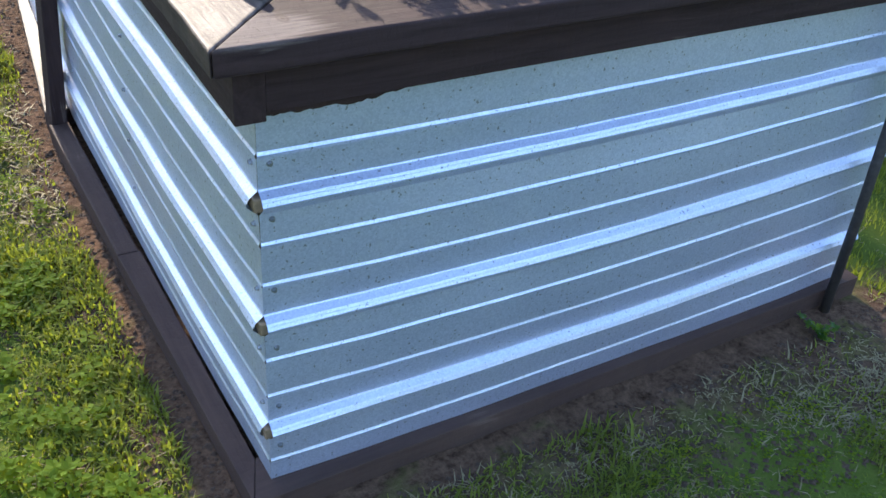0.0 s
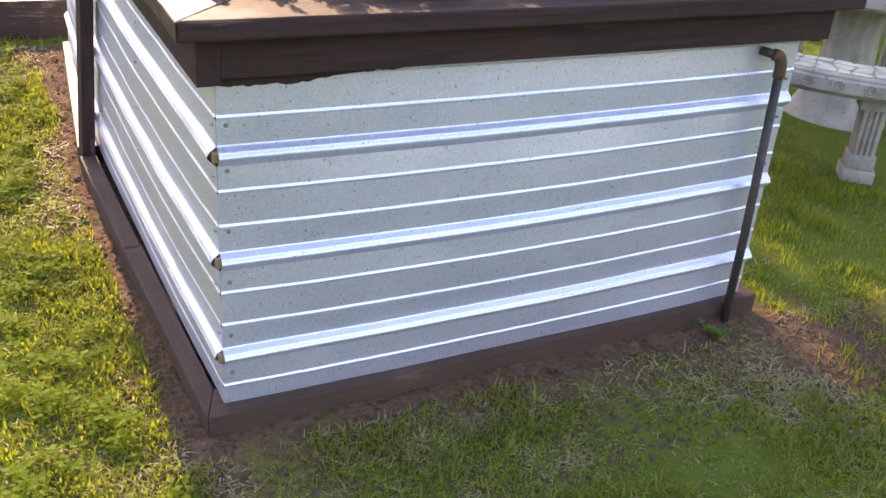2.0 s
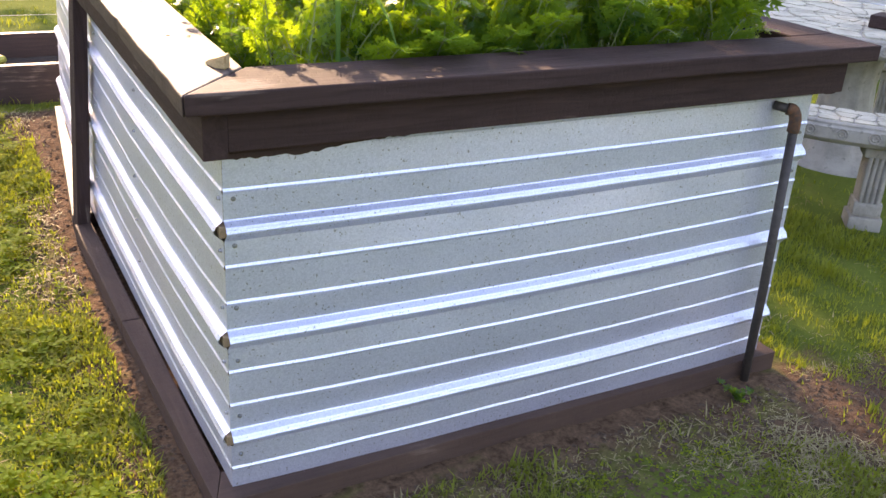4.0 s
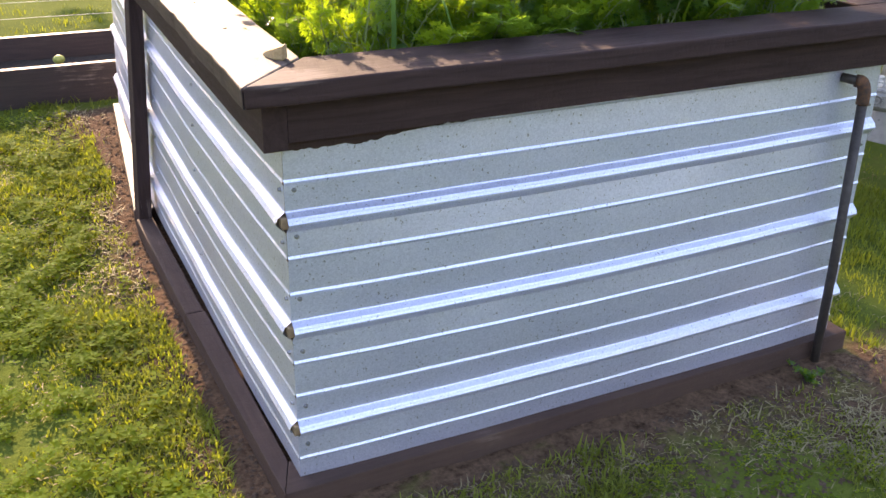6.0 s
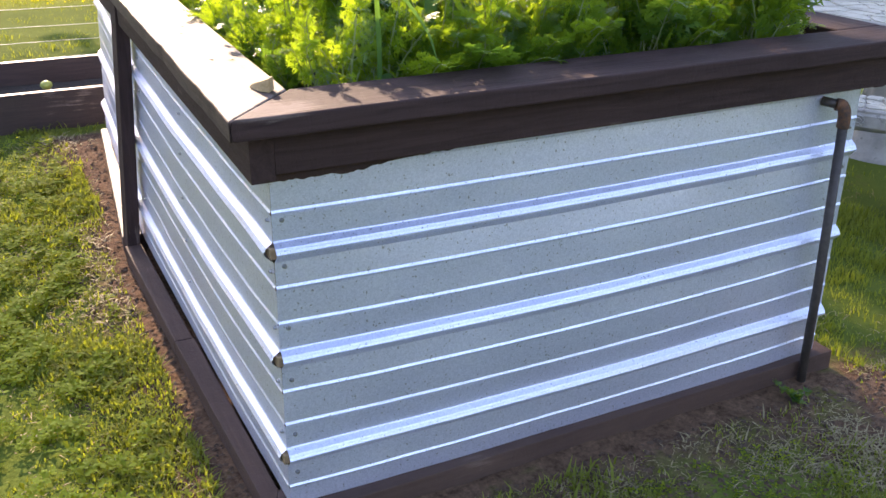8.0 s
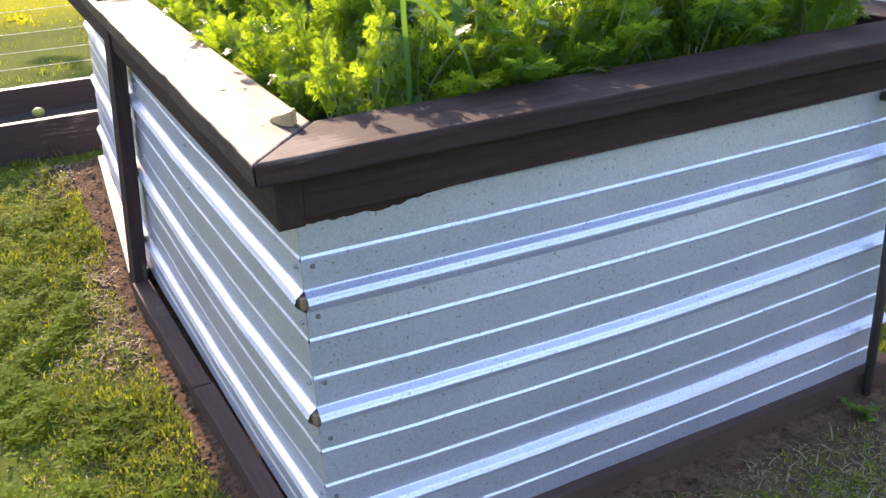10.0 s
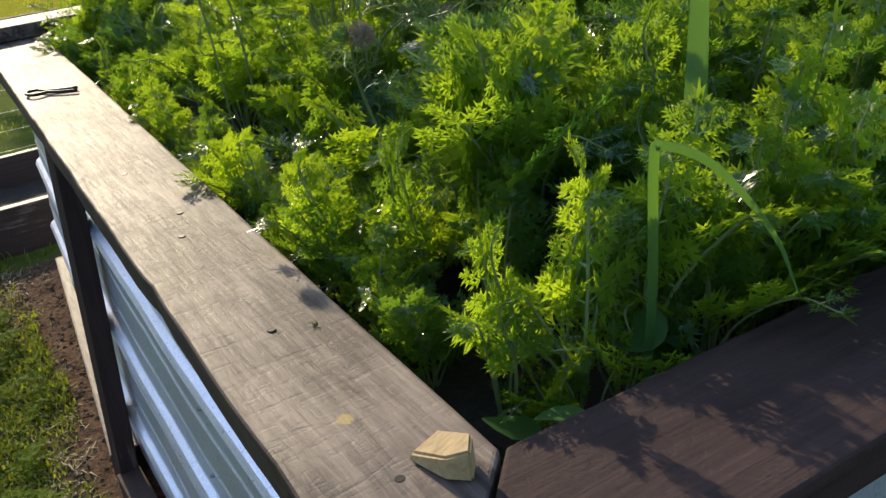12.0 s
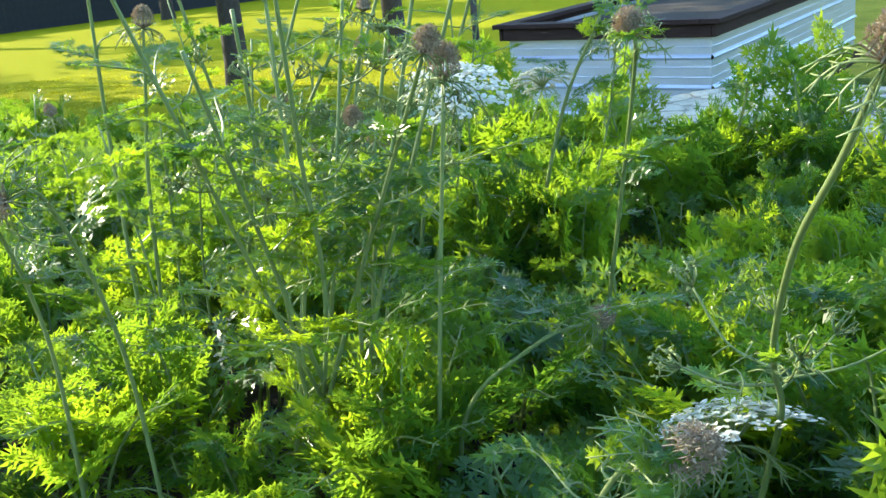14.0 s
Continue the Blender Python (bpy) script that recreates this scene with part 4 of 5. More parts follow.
# a dense tuft of thin upright stems in the middle of the bed
for k in range(14):
    x_, y_ = 0.60 + stray.gauss(0, 0.07), 1.27 + stray.gauss(0, 0.09)
    top_ = Vector((x_ + stray.uniform(-0.10, 0.12), y_ + stray.uniform(-0.10, 0.06), stray.uniform(1.16, 1.36)))
    mid_ = Vector((x_, y_, 0.84)).lerp(top_, 0.5) + Vector((stray.uniform(-0.03, 0.03), stray.uniform(-0.03, 0.03), 0))
    kind_ = "seed" if k % 6 == 2 else ""
    flower([(x_, y_, 0.84), mid_, top_], kind_, 0.009, S_LABEL if kind_ else N_LABEL, 0.0027, 0.0014, ((0.55, k * 2.1, 0.06), (0.75, k * 2.1 + 2.0, 0.05), (0.95, k * 1.1, 0.04)))


# ---- leek leaves and a round-leaved weed at the near end ----
def strap(points, width, label):
    t = thing("leek_plant", points[0], label, "leek plant", "leek leaves in the bed")
    base = Vector(points[0])
    line = bend([Vector(p) - base for p in points], 8)
    v, f = [], []
    n = len(line)
    for i, p in enumerate(line):
        d = (line[min(i + 1, n - 1)] - line[max(i - 1, 0)]).normalized()
        s = d.cross(Vector((0.35, 0.94, 0.0))).normalized()
        k = s.cross(d)
        w = width * (1.0 - 0.85 * (i / (n - 1)) ** 3)
        v.extend((p - s * w / 2 + k * w * 0.12, p, p + s * w / 2 + k * w * 0.12))
    for i in range(n - 1):
        for a, b in ((0, 1), (1, 2)):
            f.append((i * 3 + a, i * 3 + b, i * 3 + 3 + b, i * 3 + 3 + a))
    child("leaf", mesh_of("leaf", v, f, True), BLADE, t)


strap([(0.43, 0.25, 0.84), (0.437, 0.235, 1.03), (0.455, 0.245, 1.16), (0.475, 0.26, 1.32)], 0.028, "broad upright leek leaf, bright green")
strap([(0.275, 0.135, 0.84), (0.268, 0.115, 0.98), (0.258, 0.100, 1.098), (0.264, 0.096, 1.112), (0.296, 0.072, 1.092), (0.335, 0.045, 1.03), (0.352, 0.030, 0.972)], 0.0095, "folded leek leaf bent over the cap plank")


def round_weed(at, size, seed):
    rng = random.Random(seed)
    t = thing("broadleaf_weed", at, "low weed with rounded dull green leaves in the bed", "weed", "weeds in the bed")
    for k in range(5):
        az = k * 1.26 + rng.random()
        tip = Vector((math.cos(az), math.sin(az), rng.uniform(0.7, 1.3))) * size * 1.2
        sv_, sf_ = [], []
        tube(sv_, sf_, bend([(0, 0, 0), tip * 0.5 + Vector((0, 0, size * 0.3)), tip], 4), 0.0015, 0.001, 5)
        d = Vector((math.cos(az), math.sin(az), 0.4)).normalized()
        s = Vector((-math.sin(az), math.cos(az), 0))
        up = d.cross(s)
        v = [tip + d * size * 0.5 - up * size * 0.08]
        for q in range(12):
            a2 = 2 * math.pi * q / 12
            v.append(tip + d * size * (0.5 + 0.55 * math.cos(a2)) + s * size * 0.46 * math.sin(a2) + up * size * 0.07 * math.cos(2 * a2))
        lf = child("leaf", mesh_of("leaf", v, [(0, 1 + q, 1 + (q + 1) % 12) for q in range(12)], True), BLADE, t)
        child("leaf_stalk", mesh_of("leaf_stalk", sv_, sf_, True), STEM, lf)


round_weed((0.20, 0.125, 0.845), 0.05, 3)
round_weed((0.36, 0.14, 0.845), 0.035, 5)

# ---- small things on and beside the bed ----
bm = bmesh.new()
pts_ = [(-0.003, 0.080), (0.024, 0.079), (0.035, 0.046), (0.021, 0.028), (0.006, 0.043)]
lo = [bm.verts.new((x, y, 0.948)) for x, y in pts_]
hi = [bm.verts.new((x * 0.9 + 0.003, y * 0.96 + 0.003, 0.948 + h)) for (x, y), h in zip(pts_, (0.006, 0.016, 0.026, 0.025, 0.018))]
bm.faces.new(lo[::-1])
bm.faces.new(hi)
for i in range(5):
    bm.faces.new((lo[i], lo[(i + 1) % 5], hi[(i + 1) % 5], hi[i]))
bmesh.ops.recalc_face_normals(bm, faces=bm.faces)
bmesh.ops.bevel(bm, geom=list(bm.edges), offset=0.002, segments=2, affect="EDGES")
wm = bpy.data.meshes.new("wood_chip")
bm.to_mesh(wm)
bm.free()
solo("wood_chip", wm, RAW, "pale raw wood offcut lying on the weathered cap plank", "wood block")

v, f = [], []
loop_ = [(0.074, 1.530, 0.953), (0.03, 1.556, 0.953), (0.016, 1.572, 0.953), (0.008, 1.588, 0.953), (-0.008, 1.590, 0.953), (-0.016, 1.572, 0.953), (-0.010, 1.552, 0.953), (0.006, 1.546, 0.953), (0.020, 1.549, 0.953), (0.04, 1.528, 0.953), (0.068, 1.505, 0.953)]
tube(v, f, bend(loop_, 5), 0.0032, 0.0032, 7)
solo("spring_clip", mesh_of("spring_clip", v, f, True), BLACK, "black bent-wire spring clip lying on the cap plank", "clip")


def drain_pipe():
    t = thing("standpipe", (1.41, -0.050, 0), "dark iron water pipe with a rusty elbow against the sheet", "pipe")
    v, f = [], []
    tube(v, f, [(0.004, 0, -0.06), (0.0, 0, 0.3), (-0.018, 0, 0.752)], 0.0118, 0.0118, 14)
    child("riser", mesh_of("riser", v, f, True), PIPE, t)
    v, f = [], []
    tube(v, f, bend([(-0.018, 0, 0.735), (-0.019, 0, 0.765), (-0.024, 0.006, 0.786), (-0.036, 0.016, 0.790)], 4), 0.0150, 0.0150, 14)
    child("elbow", mesh_of("elbow", v, f, True), RUST, t, "rusty orange elbow")
    v, f = [], []
    tube(v, f, [(-0.034, 0.014, 0.790), (-0.048, 0.046, 0.792)], 0.0112, 0.0112, 14)
    child("stub", mesh_of("stub", v, f, True), PIPE, t)


drain_pipe()


# ---- the low timber bed and the wire fence behind ----
def low_bed():
    t = thing("low_planter_bed", (0, 0, 0), "low empty garden bed edged with brown timber boards", "garden bed")
    part("edge_board", box(bmesh.new(), -3.2, 2.6, 3.315, 3.355, -0.04, 0.190, 0.004), WOOD_LOW, t)
    part("edge_board", box(bmesh.new(), -3.2, 2.6, 4.02, 4.06, -0.04, 0.195, 0.004), WOOD_LOW, t)
    part("end_board", box(bmesh.new(), -3.2, -3.16, 3.357, 4.018, -0.04, 0.19, 0.004), WOOD_Y, t)
    part("end_board", box(bmesh.new(), 2.56, 2.6, 3.357, 4.018, -0.04, 0.19, 0.004), WOOD_Y, t)
    v = [(-3.15 + 5.7 * i / 60, 3.36 + 0.655 * j / 8, 0.07 + 0.015 * noise.noise((i * 0.5, j * 0.8, 4))) for j in range(9) for i in range(61)]
    f = [(j * 61 + i, j * 61 + i + 1, j * 61 + 62 + i, j * 61 + 61 + i) for j in range(8) for i in range(60)]
    child("soil", mesh_of("soil", v, f, True), SOIL, t)


low_bed()
bm = bmesh.new()
bmesh.ops.create_icosphere(bm, subdivisions=3, radius=0.030)
for vt in bm.verts:
    r_ = math.hypot(vt.co.x, vt.co.y)
    vt.co *= 1 + 0.05 * math.cos(6 * math.atan2(vt.co.y, vt.co.x)) * r_ / 0.030
    vt.co.z *= 0.8
bm.transform(Matrix.Translation((-0.07, 3.82, 0.105)))
gm = bpy.data.meshes.new("squash")
bm.to_mesh(gm)
bm.free()
gm.polygons.foreach_set("use_smooth", [True] * len(gm.polygons))
solo("yellow_squash", gm, plain("yellow_green_rind", (0.34, 0.35, 0.07), 0.5), "small yellow-green squash lying in the low bed", "squash")


def wire_fence():
    t = thing("wire_fence", (0, 4.3, 0), "low wire fence with thin bright wires", "fence")
    for z in (0.14, 0.235, 0.325, 0.43, 0.55):
        v, f = [], []
        tube(v, f, [(x, 0.01 * math.sin(x), z + 0.006 * math.sin(x * 2.1 + z * 9)) for x in np.linspace(-5, 1.6, 24)], 0.0016, 0.0016, 5)
        child("wire", mesh_of("wire", v, f, True), WIRE, t)
    for x in (-5.0, -2.7, 1.6):
        v, f = [], []
        tube(v, f, [(x, 0.02, -0.2), (x, 0.02, 0.75)], 0.012, 0.012, 8)
        child("post", mesh_of("post", v, f, True), PIPE, t)


wire_fence()

# ---- cast concrete garden table with curved benches ----
TX, TY = 3.42, 1.38


def flagged_arc(r0, r1, a0, a1, z, seed, step):
    """Pale flagstones laid as irregular pieces over a ring piece: corner points per stone."""
    rng = random.Random(seed)
    rows = max(2, round((r1 - r0) / step))
    jitter = {}
    stones = []
    cols = max(3, round((a1 - a0) * (r0 + r1) / 2 / step))

    def knot_(i, j):
        if (i, j) not in jitter:
            a = a0 + (a1 - a0) * i / cols
            r = r0 + (r1 - r0) * j / rows
            if 0 < i < cols:
                a += rng.uniform(-0.3, 0.3) * (a1 - a0) / cols
            if 0 < j < rows:
                r += rng.uniform(-0.3, 0.3) * (r1 - r0) / rows
            jitter[(i, j)] = Vector((r * math.cos(a), r * math.sin(a), 0))
        return jitter[(i, j)]

    for j in range(rows):
        for i in range(cols):
            c = [knot_(i, j), knot_(i + 1, j), knot_(i + 1, j + 1), knot_(i, j + 1)]
            mid = sum(c, Vector()) / 4
            ring = []
            for k in range(4):
                p, q = c[k], c[(k + 1) % 4]
                ring += [p.lerp(q, 0.16), p.lerp(q, 0.84)]
            ring = [mid + (p - mid) * 0.93 for p in ring]
            h = z + rng.uniform(0.005, 0.009)
            v = [(p.x, p.y, z - 0.004) for p in ring] + [(mid.x + (p.x - mid.x) * 0.96, mid.y + (p.y - mid.y) * 0.96, h) for p in ring]
            f = [tuple(range(8, 16))] + [(k, (k + 1) % 8, 8 + (k + 1) % 8, 8 + k) for k in range(8)]
            stones.append((v, f))
    return stones


def slab(r0, r1, a0, a1, z0, z1, n=40):
    """A curved slab with a moulded rim, as a lathed profile swept from a0 to a1."""
    prof = [(r0 + 0.012, z0), (r1 - 0.02, z0), (r1 - 0.006, z0 + 0.012), (r1, z0 + 0.02), (r1, z1 - 0.022), (r1 - 0.008, z1 - 0.014), (r1 - 0.008, z1 - 0.006), (r1 - 0.014, z1), (r0 + 0.014, z1), (r0 + 0.008, z1 - 0.006), (r0 + 0.008, z1 - 0.014), (r0, z1 - 0.022), (r0, z0 + 0.02), (r0 + 0.006, z0 + 0.012)]
    if r0 <= 0:
        prof = [(0.0, z0)] + [p for p in prof if p[0] > (r0 + r1) / 2] + [(0.0, z1)]
    m, v, f = len(prof), [], []
    for i in range(n + 1):
        a = a0 + (a1 - a0) * i / n
        v += [(r * math.cos(a), r * math.sin(a), z) for r, z in prof]
    for i in range(n):
        for k in range(m):
            f.append((i * m + k, (i + 1) * m + k, (i + 1) * m + (k + 1) % m, i * m + (k + 1) % m))
    f += [tuple(range(m))[::-1], tuple(n * m + k for k in range(m))]
    return mesh_of("slab", v, f)


def bosses(parent, r, a0, a1, z, count, face):
    """Round moulded bosses round the rim; each is a ring with a knob."""
    v, f = [], []
    for ring_r, tr in ((0.020, 0.0035), (0.010, 0.004)):
        pts = [(0.0, ring_r * math.cos(t), ring_r * math.sin(t)) for t in np.linspace(0, 2 * math.pi, 15)]
        tube(v, f, pts, tr, tr, 5)
    me = mesh_of("boss", v, f, True)
    me.materials.append(CONCRETE)
    for k in range(count):
        a = a0 + (a1 - a0) * (k + 0.5) / count
        ob = child("boss", me, None, parent)
        ob.matrix_local = pose(r * math.cos(a), r * math.sin(a), z, 0, 0, math.degrees(a))


def leg_mesh(name, bm):
    me = bpy.data.meshes.new(name)
    bm.to_mesh(me)
    bm.free()
    me.materials.append(CONCRETE)
    return me


def fluted_leg(z1):
    """The meshes of a bench leg: fluted shaft, plinth, step and spreading head."""
    outline = []
    for s in (1, -1):
        for k in range(4):
            cx = (0.054 - 0.036 * k) * s
            for q in range(7):
                a = math.pi * q / 6
                outline.append((cx + 0.0165 * math.cos(a) * s, (0.046 + 0.013 * math.sin(a)) * s))
        outline.append((-0.080 * s, 0.046 * s))
    shaft = prism(outline, 0.113, z1 - 0.048, 0)
    plinth = box(bmesh.new(), -0.11, 0.11, -0.075, 0.075, 0, 0.055, 0.008)
    step = box(bmesh.new(), -0.095, 0.095, -0.062, 0.062, 0.055, 0.115, 0.012)
    head = box(bmesh.new(), -0.105, 0.105, -0.064, 0.064, z1 - 0.05, z1, 0.01)
    return [leg_mesh("leg", shaft), leg_mesh("plinth", plinth), leg_mesh("step", step), leg_mesh("capital", head)]


def bench(cx, cy, centre_deg, half_deg, group="curved benches round the table"):
    z = level(cx + math.cos(radians(centre_deg)), cy + math.sin(radians(centre_deg)))
    t = thing("garden_bench", (cx, cy, z), "curved cast concrete garden bench with a pale flagstone seat", "bench", group)
    a0, a1 = radians(centre_deg - half_deg), radians(centre_deg + half_deg)
    r0, r1 = 0.84, 1.075
    seat = child("seat", slab(r0, r1, a0, a1, 0.345, 0.43), CONCRETE, t, "grey concrete seat with a moulded rim")
    bosses(seat, r1 + 0.001, a0, a1, 0.388, 9, 1)
    for v, f in flagged_arc(r0 + 0.02, r1 - 0.02, a0 + 0.015, a1 - 0.015, 0.43, int(centre_deg), 0.075):
        child("flagstone", mesh_of("flagstone", v, f), FLAG, seat)
    me = fluted_leg(0.347)
    for s in (-0.62, 0.55):
        a = radians(centre_deg + half_deg * s)
        leg = child("leg", me[0], None, t)
        for nm, piece in zip(("plinth", "step", "capital"), me[1:]):
            child(nm, piece, None, leg)
        leg.matrix_local = pose(0.94 * math.cos(a), 0.94 * math.sin(a), level(cx + 0.94 * math.cos(a), cy + 0.94 * math.sin(a)) - z - 0.002, 0, 0, math.degrees(a) + 90) @ Matrix.Diagonal((0.58, 0.9, 1, 1))
    return t


def table():
    t = thing("garden_table", (TX, TY, level(TX, TY) - 0.045), "round cast concrete garden table with a pale flagstone top", "table")
    top = child("tabletop", slab(0.0, 0.56, 0, 2 * math.pi * 0.9999, 0.655, 0.735, 64), CONCRETE, t)
    bosses(top, 0.561, 0, 2 * math.pi, 0.695, 26, 1)
    for v, f in flagged_arc(0.03, 0.54, 0, 2 * math.pi, 0.735, 5, 0.1):
        child("flagstone", mesh_of("flagstone", v, f), FLAG, top)
    prof = [(0.25, 0.0), (0.25, 0.05), (0.22, 0.07), (0.185, 0.12), (0.15, 0.20), (0.125, 0.32), (0.115, 0.45), (0.125, 0.55), (0.16, 0.62), (0.19, 0.655)]
    v, f, n = [], [], 48
    for r, z in prof:
        for k in range(n):
            a = 2 * math.pi * k / n
            rr = r * (1 + (0.035 * math.cos(12 * a) if 0.1 < z < 0.6 else 0))
            v.append((rr * math.cos(a), rr * math.sin(a), z))
    for j in range(len(prof) - 1):
        for k in range(n):
            f.append((j * n + k, j * n + (k + 1) % n, (j + 1) * n + (k + 1) % n, (j + 1) * n + k))
    child("pedestal", mesh_of("pedestal", v, f, True), CONCRETE, t)


table()
bench(TX, TY + 0.02, 213, 28)
bench(3.50, 1.45, 42, 28)
bm = bmesh.new()
box(bm, -0.07, 0.07, -0.05, 0.05, 0, 0.055, 0.006)
for vt in bm.verts:
    vt.co += Vector((0.002 * noise.noise(vt.co * 40), 0.002 * noise.noise(vt.co * 33), 0))
bm.transform(pose(3.30, 1.18, level(TX, TY) + 0.699, 0, 0, 20))
dm = bpy.data.meshes.new("timber_block")
bm.to_mesh(dm)
bm.free()
solo("timber_block", dm, WOOD_X, "dark brown timber offcut on the garden table", "wood block")


# ---- the second bed further off ----
def far_bed(at, rz):
    x0, y0 = at
    t = thing("raised_garden_bed", (x0, y0, level(x0, y0) - 0.06), "second raised garden bed of ribbed zinc-coated sheet with a dark cap", "garden bed", rz=rz)
    L, W = 4.2, 1.75
    child("side_sheet", sheet(L, lambda s, z, o: (s, -o, z), 8), ZINC, t)
    child("end_sheet", sheet(W, lambda s, z, o: (-o, s, z), 8), ZINC, t)
    child("side_sheet", sheet(L, lambda s, z, o: (s, W + o, z), 8), ZINC, t)
    child("end_sheet", sheet(W, lambda s, z, o: (L + o, s, z), 8), ZINC, t)
    for b_ in ((-0.06, L + 0.06, -0.06, -0.022), (-0.06, L + 0.06, W + 0.022, W + 0.06)):
        part("base_timber", box(bmesh.new(), *b_, -0.05, 0.08), WOOD_X, t)
        part("fascia_board", box(bmesh.new(), b_[0], b_[1], b_[2] + 0.01, b_[3], 0.81, 0.909), WOOD_X, t)
    for b_ in ((-0.06, -0.022, -0.02, W + 0.02), (L + 0.022, L + 0.06, -0.02, W + 0.02)):
        part("base_timber", box(bmesh.new(), *b_, -0.05, 0.08), WOOD_Y, t)
        part("fascia_board", box(bmesh.new(), *b_, 0.81, 0.909), WOOD_Y, t)
    part("cap_board", box(bmesh.new(), -0.1, L + 0.1, -0.1, 0.05, 0.911, 0.947), WOOD_X, t)
    part("cap_board", box(bmesh.new(), -0.1, L + 0.1, W - 0.05, W + 0.1, 0.911, 0.947), WOOD_X, t)
    part("cap_board", box(bmesh.new(), -0.1, 0.05, 0.053, W - 0.053, 0.911, 0.947), WOOD_Y, t)
    part("cap_board", box(bmesh.new(), L - 0.05, L + 0.1, 0.053, W - 0.053, 0.911, 0.947), WOOD_Y, t)
    v = [(0.01 + (L - 0.02) * i / 12, 0.01 + (W - 0.02) * j / 8, 0.83 + 0.02 * noise.noise((i, j, 6))) for j in range(9) for i in range(13)]
    f = [(j * 13 + i, j * 13 + i + 1, j * 13 + 14 + i, j * 13 + 13 + i) for j in range(8) for i in range(12)]
    child("soil", mesh_of("soil", v, f, True), SOIL, t)


far_bed((6.85, 2.72), -3)

# ---- posts, trees, dark fence and woods in the distance ----
v, f = [], []
tube(v, f, [(7.2, 4.95, level(7.2, 4.95) - 0.3), (7.2, 4.95, 1.6)], 0.032, 0.030, 10)
solo("metal_post", mesh_of("metal_post", v, f, True), PIPE, "dark metal post standing in the lawn", "post")


def crown_mesh(seed, radius, count, leaf):
    rng = np.random.default_rng(seed)
    centres = rng.normal(size=(26, 3))
    centres /= np.linalg.norm(centres, axis=1)[:, None]
    centres *= radius * rng.uniform(0.25, 0.95, (26, 1)) * np.array((1, 1, 0.7))
    pick = rng.integers(0, 26, count)
    p = centres[pick] + rng.normal(size=(count, 3)) * radius * 0.17
    d1 = rng.normal(size=(count, 3))
    d1 /= np.linalg.norm(d1, axis=1)[:, None]
    d2 = np.cross(d1, rng.normal(size=(count, 3)))
    d2 /= np.linalg.norm(d2, axis=1)[:, None]
    s = leaf * rng.uniform(0.6, 1.3, (count, 1))
    quad = np.stack([p - d1 * s, p + d2 * s * 0.5, p + d1 * s, p - d2 * s * 0.5], 1).reshape(-1, 3)
    return mesh_of("crown", quad.tolist(), [(4 * i, 4 * i + 1, 4 * i + 2, 4 * i + 3) for i in range(count)]), centres


def tree(x, y, height, girth, radius, seed, label="tree with a dark trunk on the lawn, crown sized for its shade"):
    rng = random.Random(seed)
    t = thing("tree", (x, y, level(x, y)), label, "tree", "trees on the lawn")
    v, f = [], []
    lean_ = Vector((rng.uniform(-0.3, 0.3), rng.uniform(-0.3, 0.3), 0))
    fork = Vector((0, 0, height * 0.5)) + lean_
    tube(v, f, [(0, 0, -0.2), (0, 0, 0.05), lean_ * 0.1 + Vector((0, 0, 0.35)), lean_ * 0.5 + Vector((0, 0, height * 0.25)), fork], girth * 1.25, girth * 0.7, 12)
    me, centres = crown_mesh(seed, radius, int(620 * radius * radius), 0.16)
    top = Vector((0, 0, height * 0.78)) + lean_
    for c in centres[:9]:
        end = top + Vector(c)
        tube(v, f, bend([fork - Vector((0, 0, 0.3)), fork.lerp(end, 0.5) + Vector((0, 0, 0.3)), end], 4), girth * 0.4, girth * 0.06, 6)
    child("trunk", mesh_of("trunk", v, f, True), BARK, t)
    cr = child("crown", me, TREE_LEAF, t)
    cr.location = top


# From the fifth on, trees are added only for the shade they cast.
for k, (x, y, h, g, r) in enumerate(((3.85, 10.4, 8.4, 0.115, 3.1), (3.67, 12.2, 11.0, 0.105, 2.3), (2.5, 14.8, 5.6, 0.12, 2.1), (10.2, 11.0, 7.5, 0.19, 2.7), (6.0, 18.5, 6.5, 0.2, 2.4), (-3.6, 16.5, 6.2, 0.2, 2.2), (13.8, 10.6, 7.5, 0.2, 2.4), (-1.6, 22.5, 6.5, 0.2, 2.3), (-7.5, 20.0, 7.0, 0.2, 2.6), (8.4, 22.0, 7.5, 0.2, 2.6), (4.4, 25.0, 7.0, 0.2, 1.5), (7.3, 13.0, 6.4, 0.2, 2.7), (10.0, 37.0, 10.0, 0.25, 3.6), (17.0, 31.0, 10.0, 0.25, 3.4), (4.0, 39.0, 10.0, 0.25, 3.2), (24.0, 28.0, 10.0, 0.25, 3.2))):
    tree(x, y, h, g, r, 60 + k)


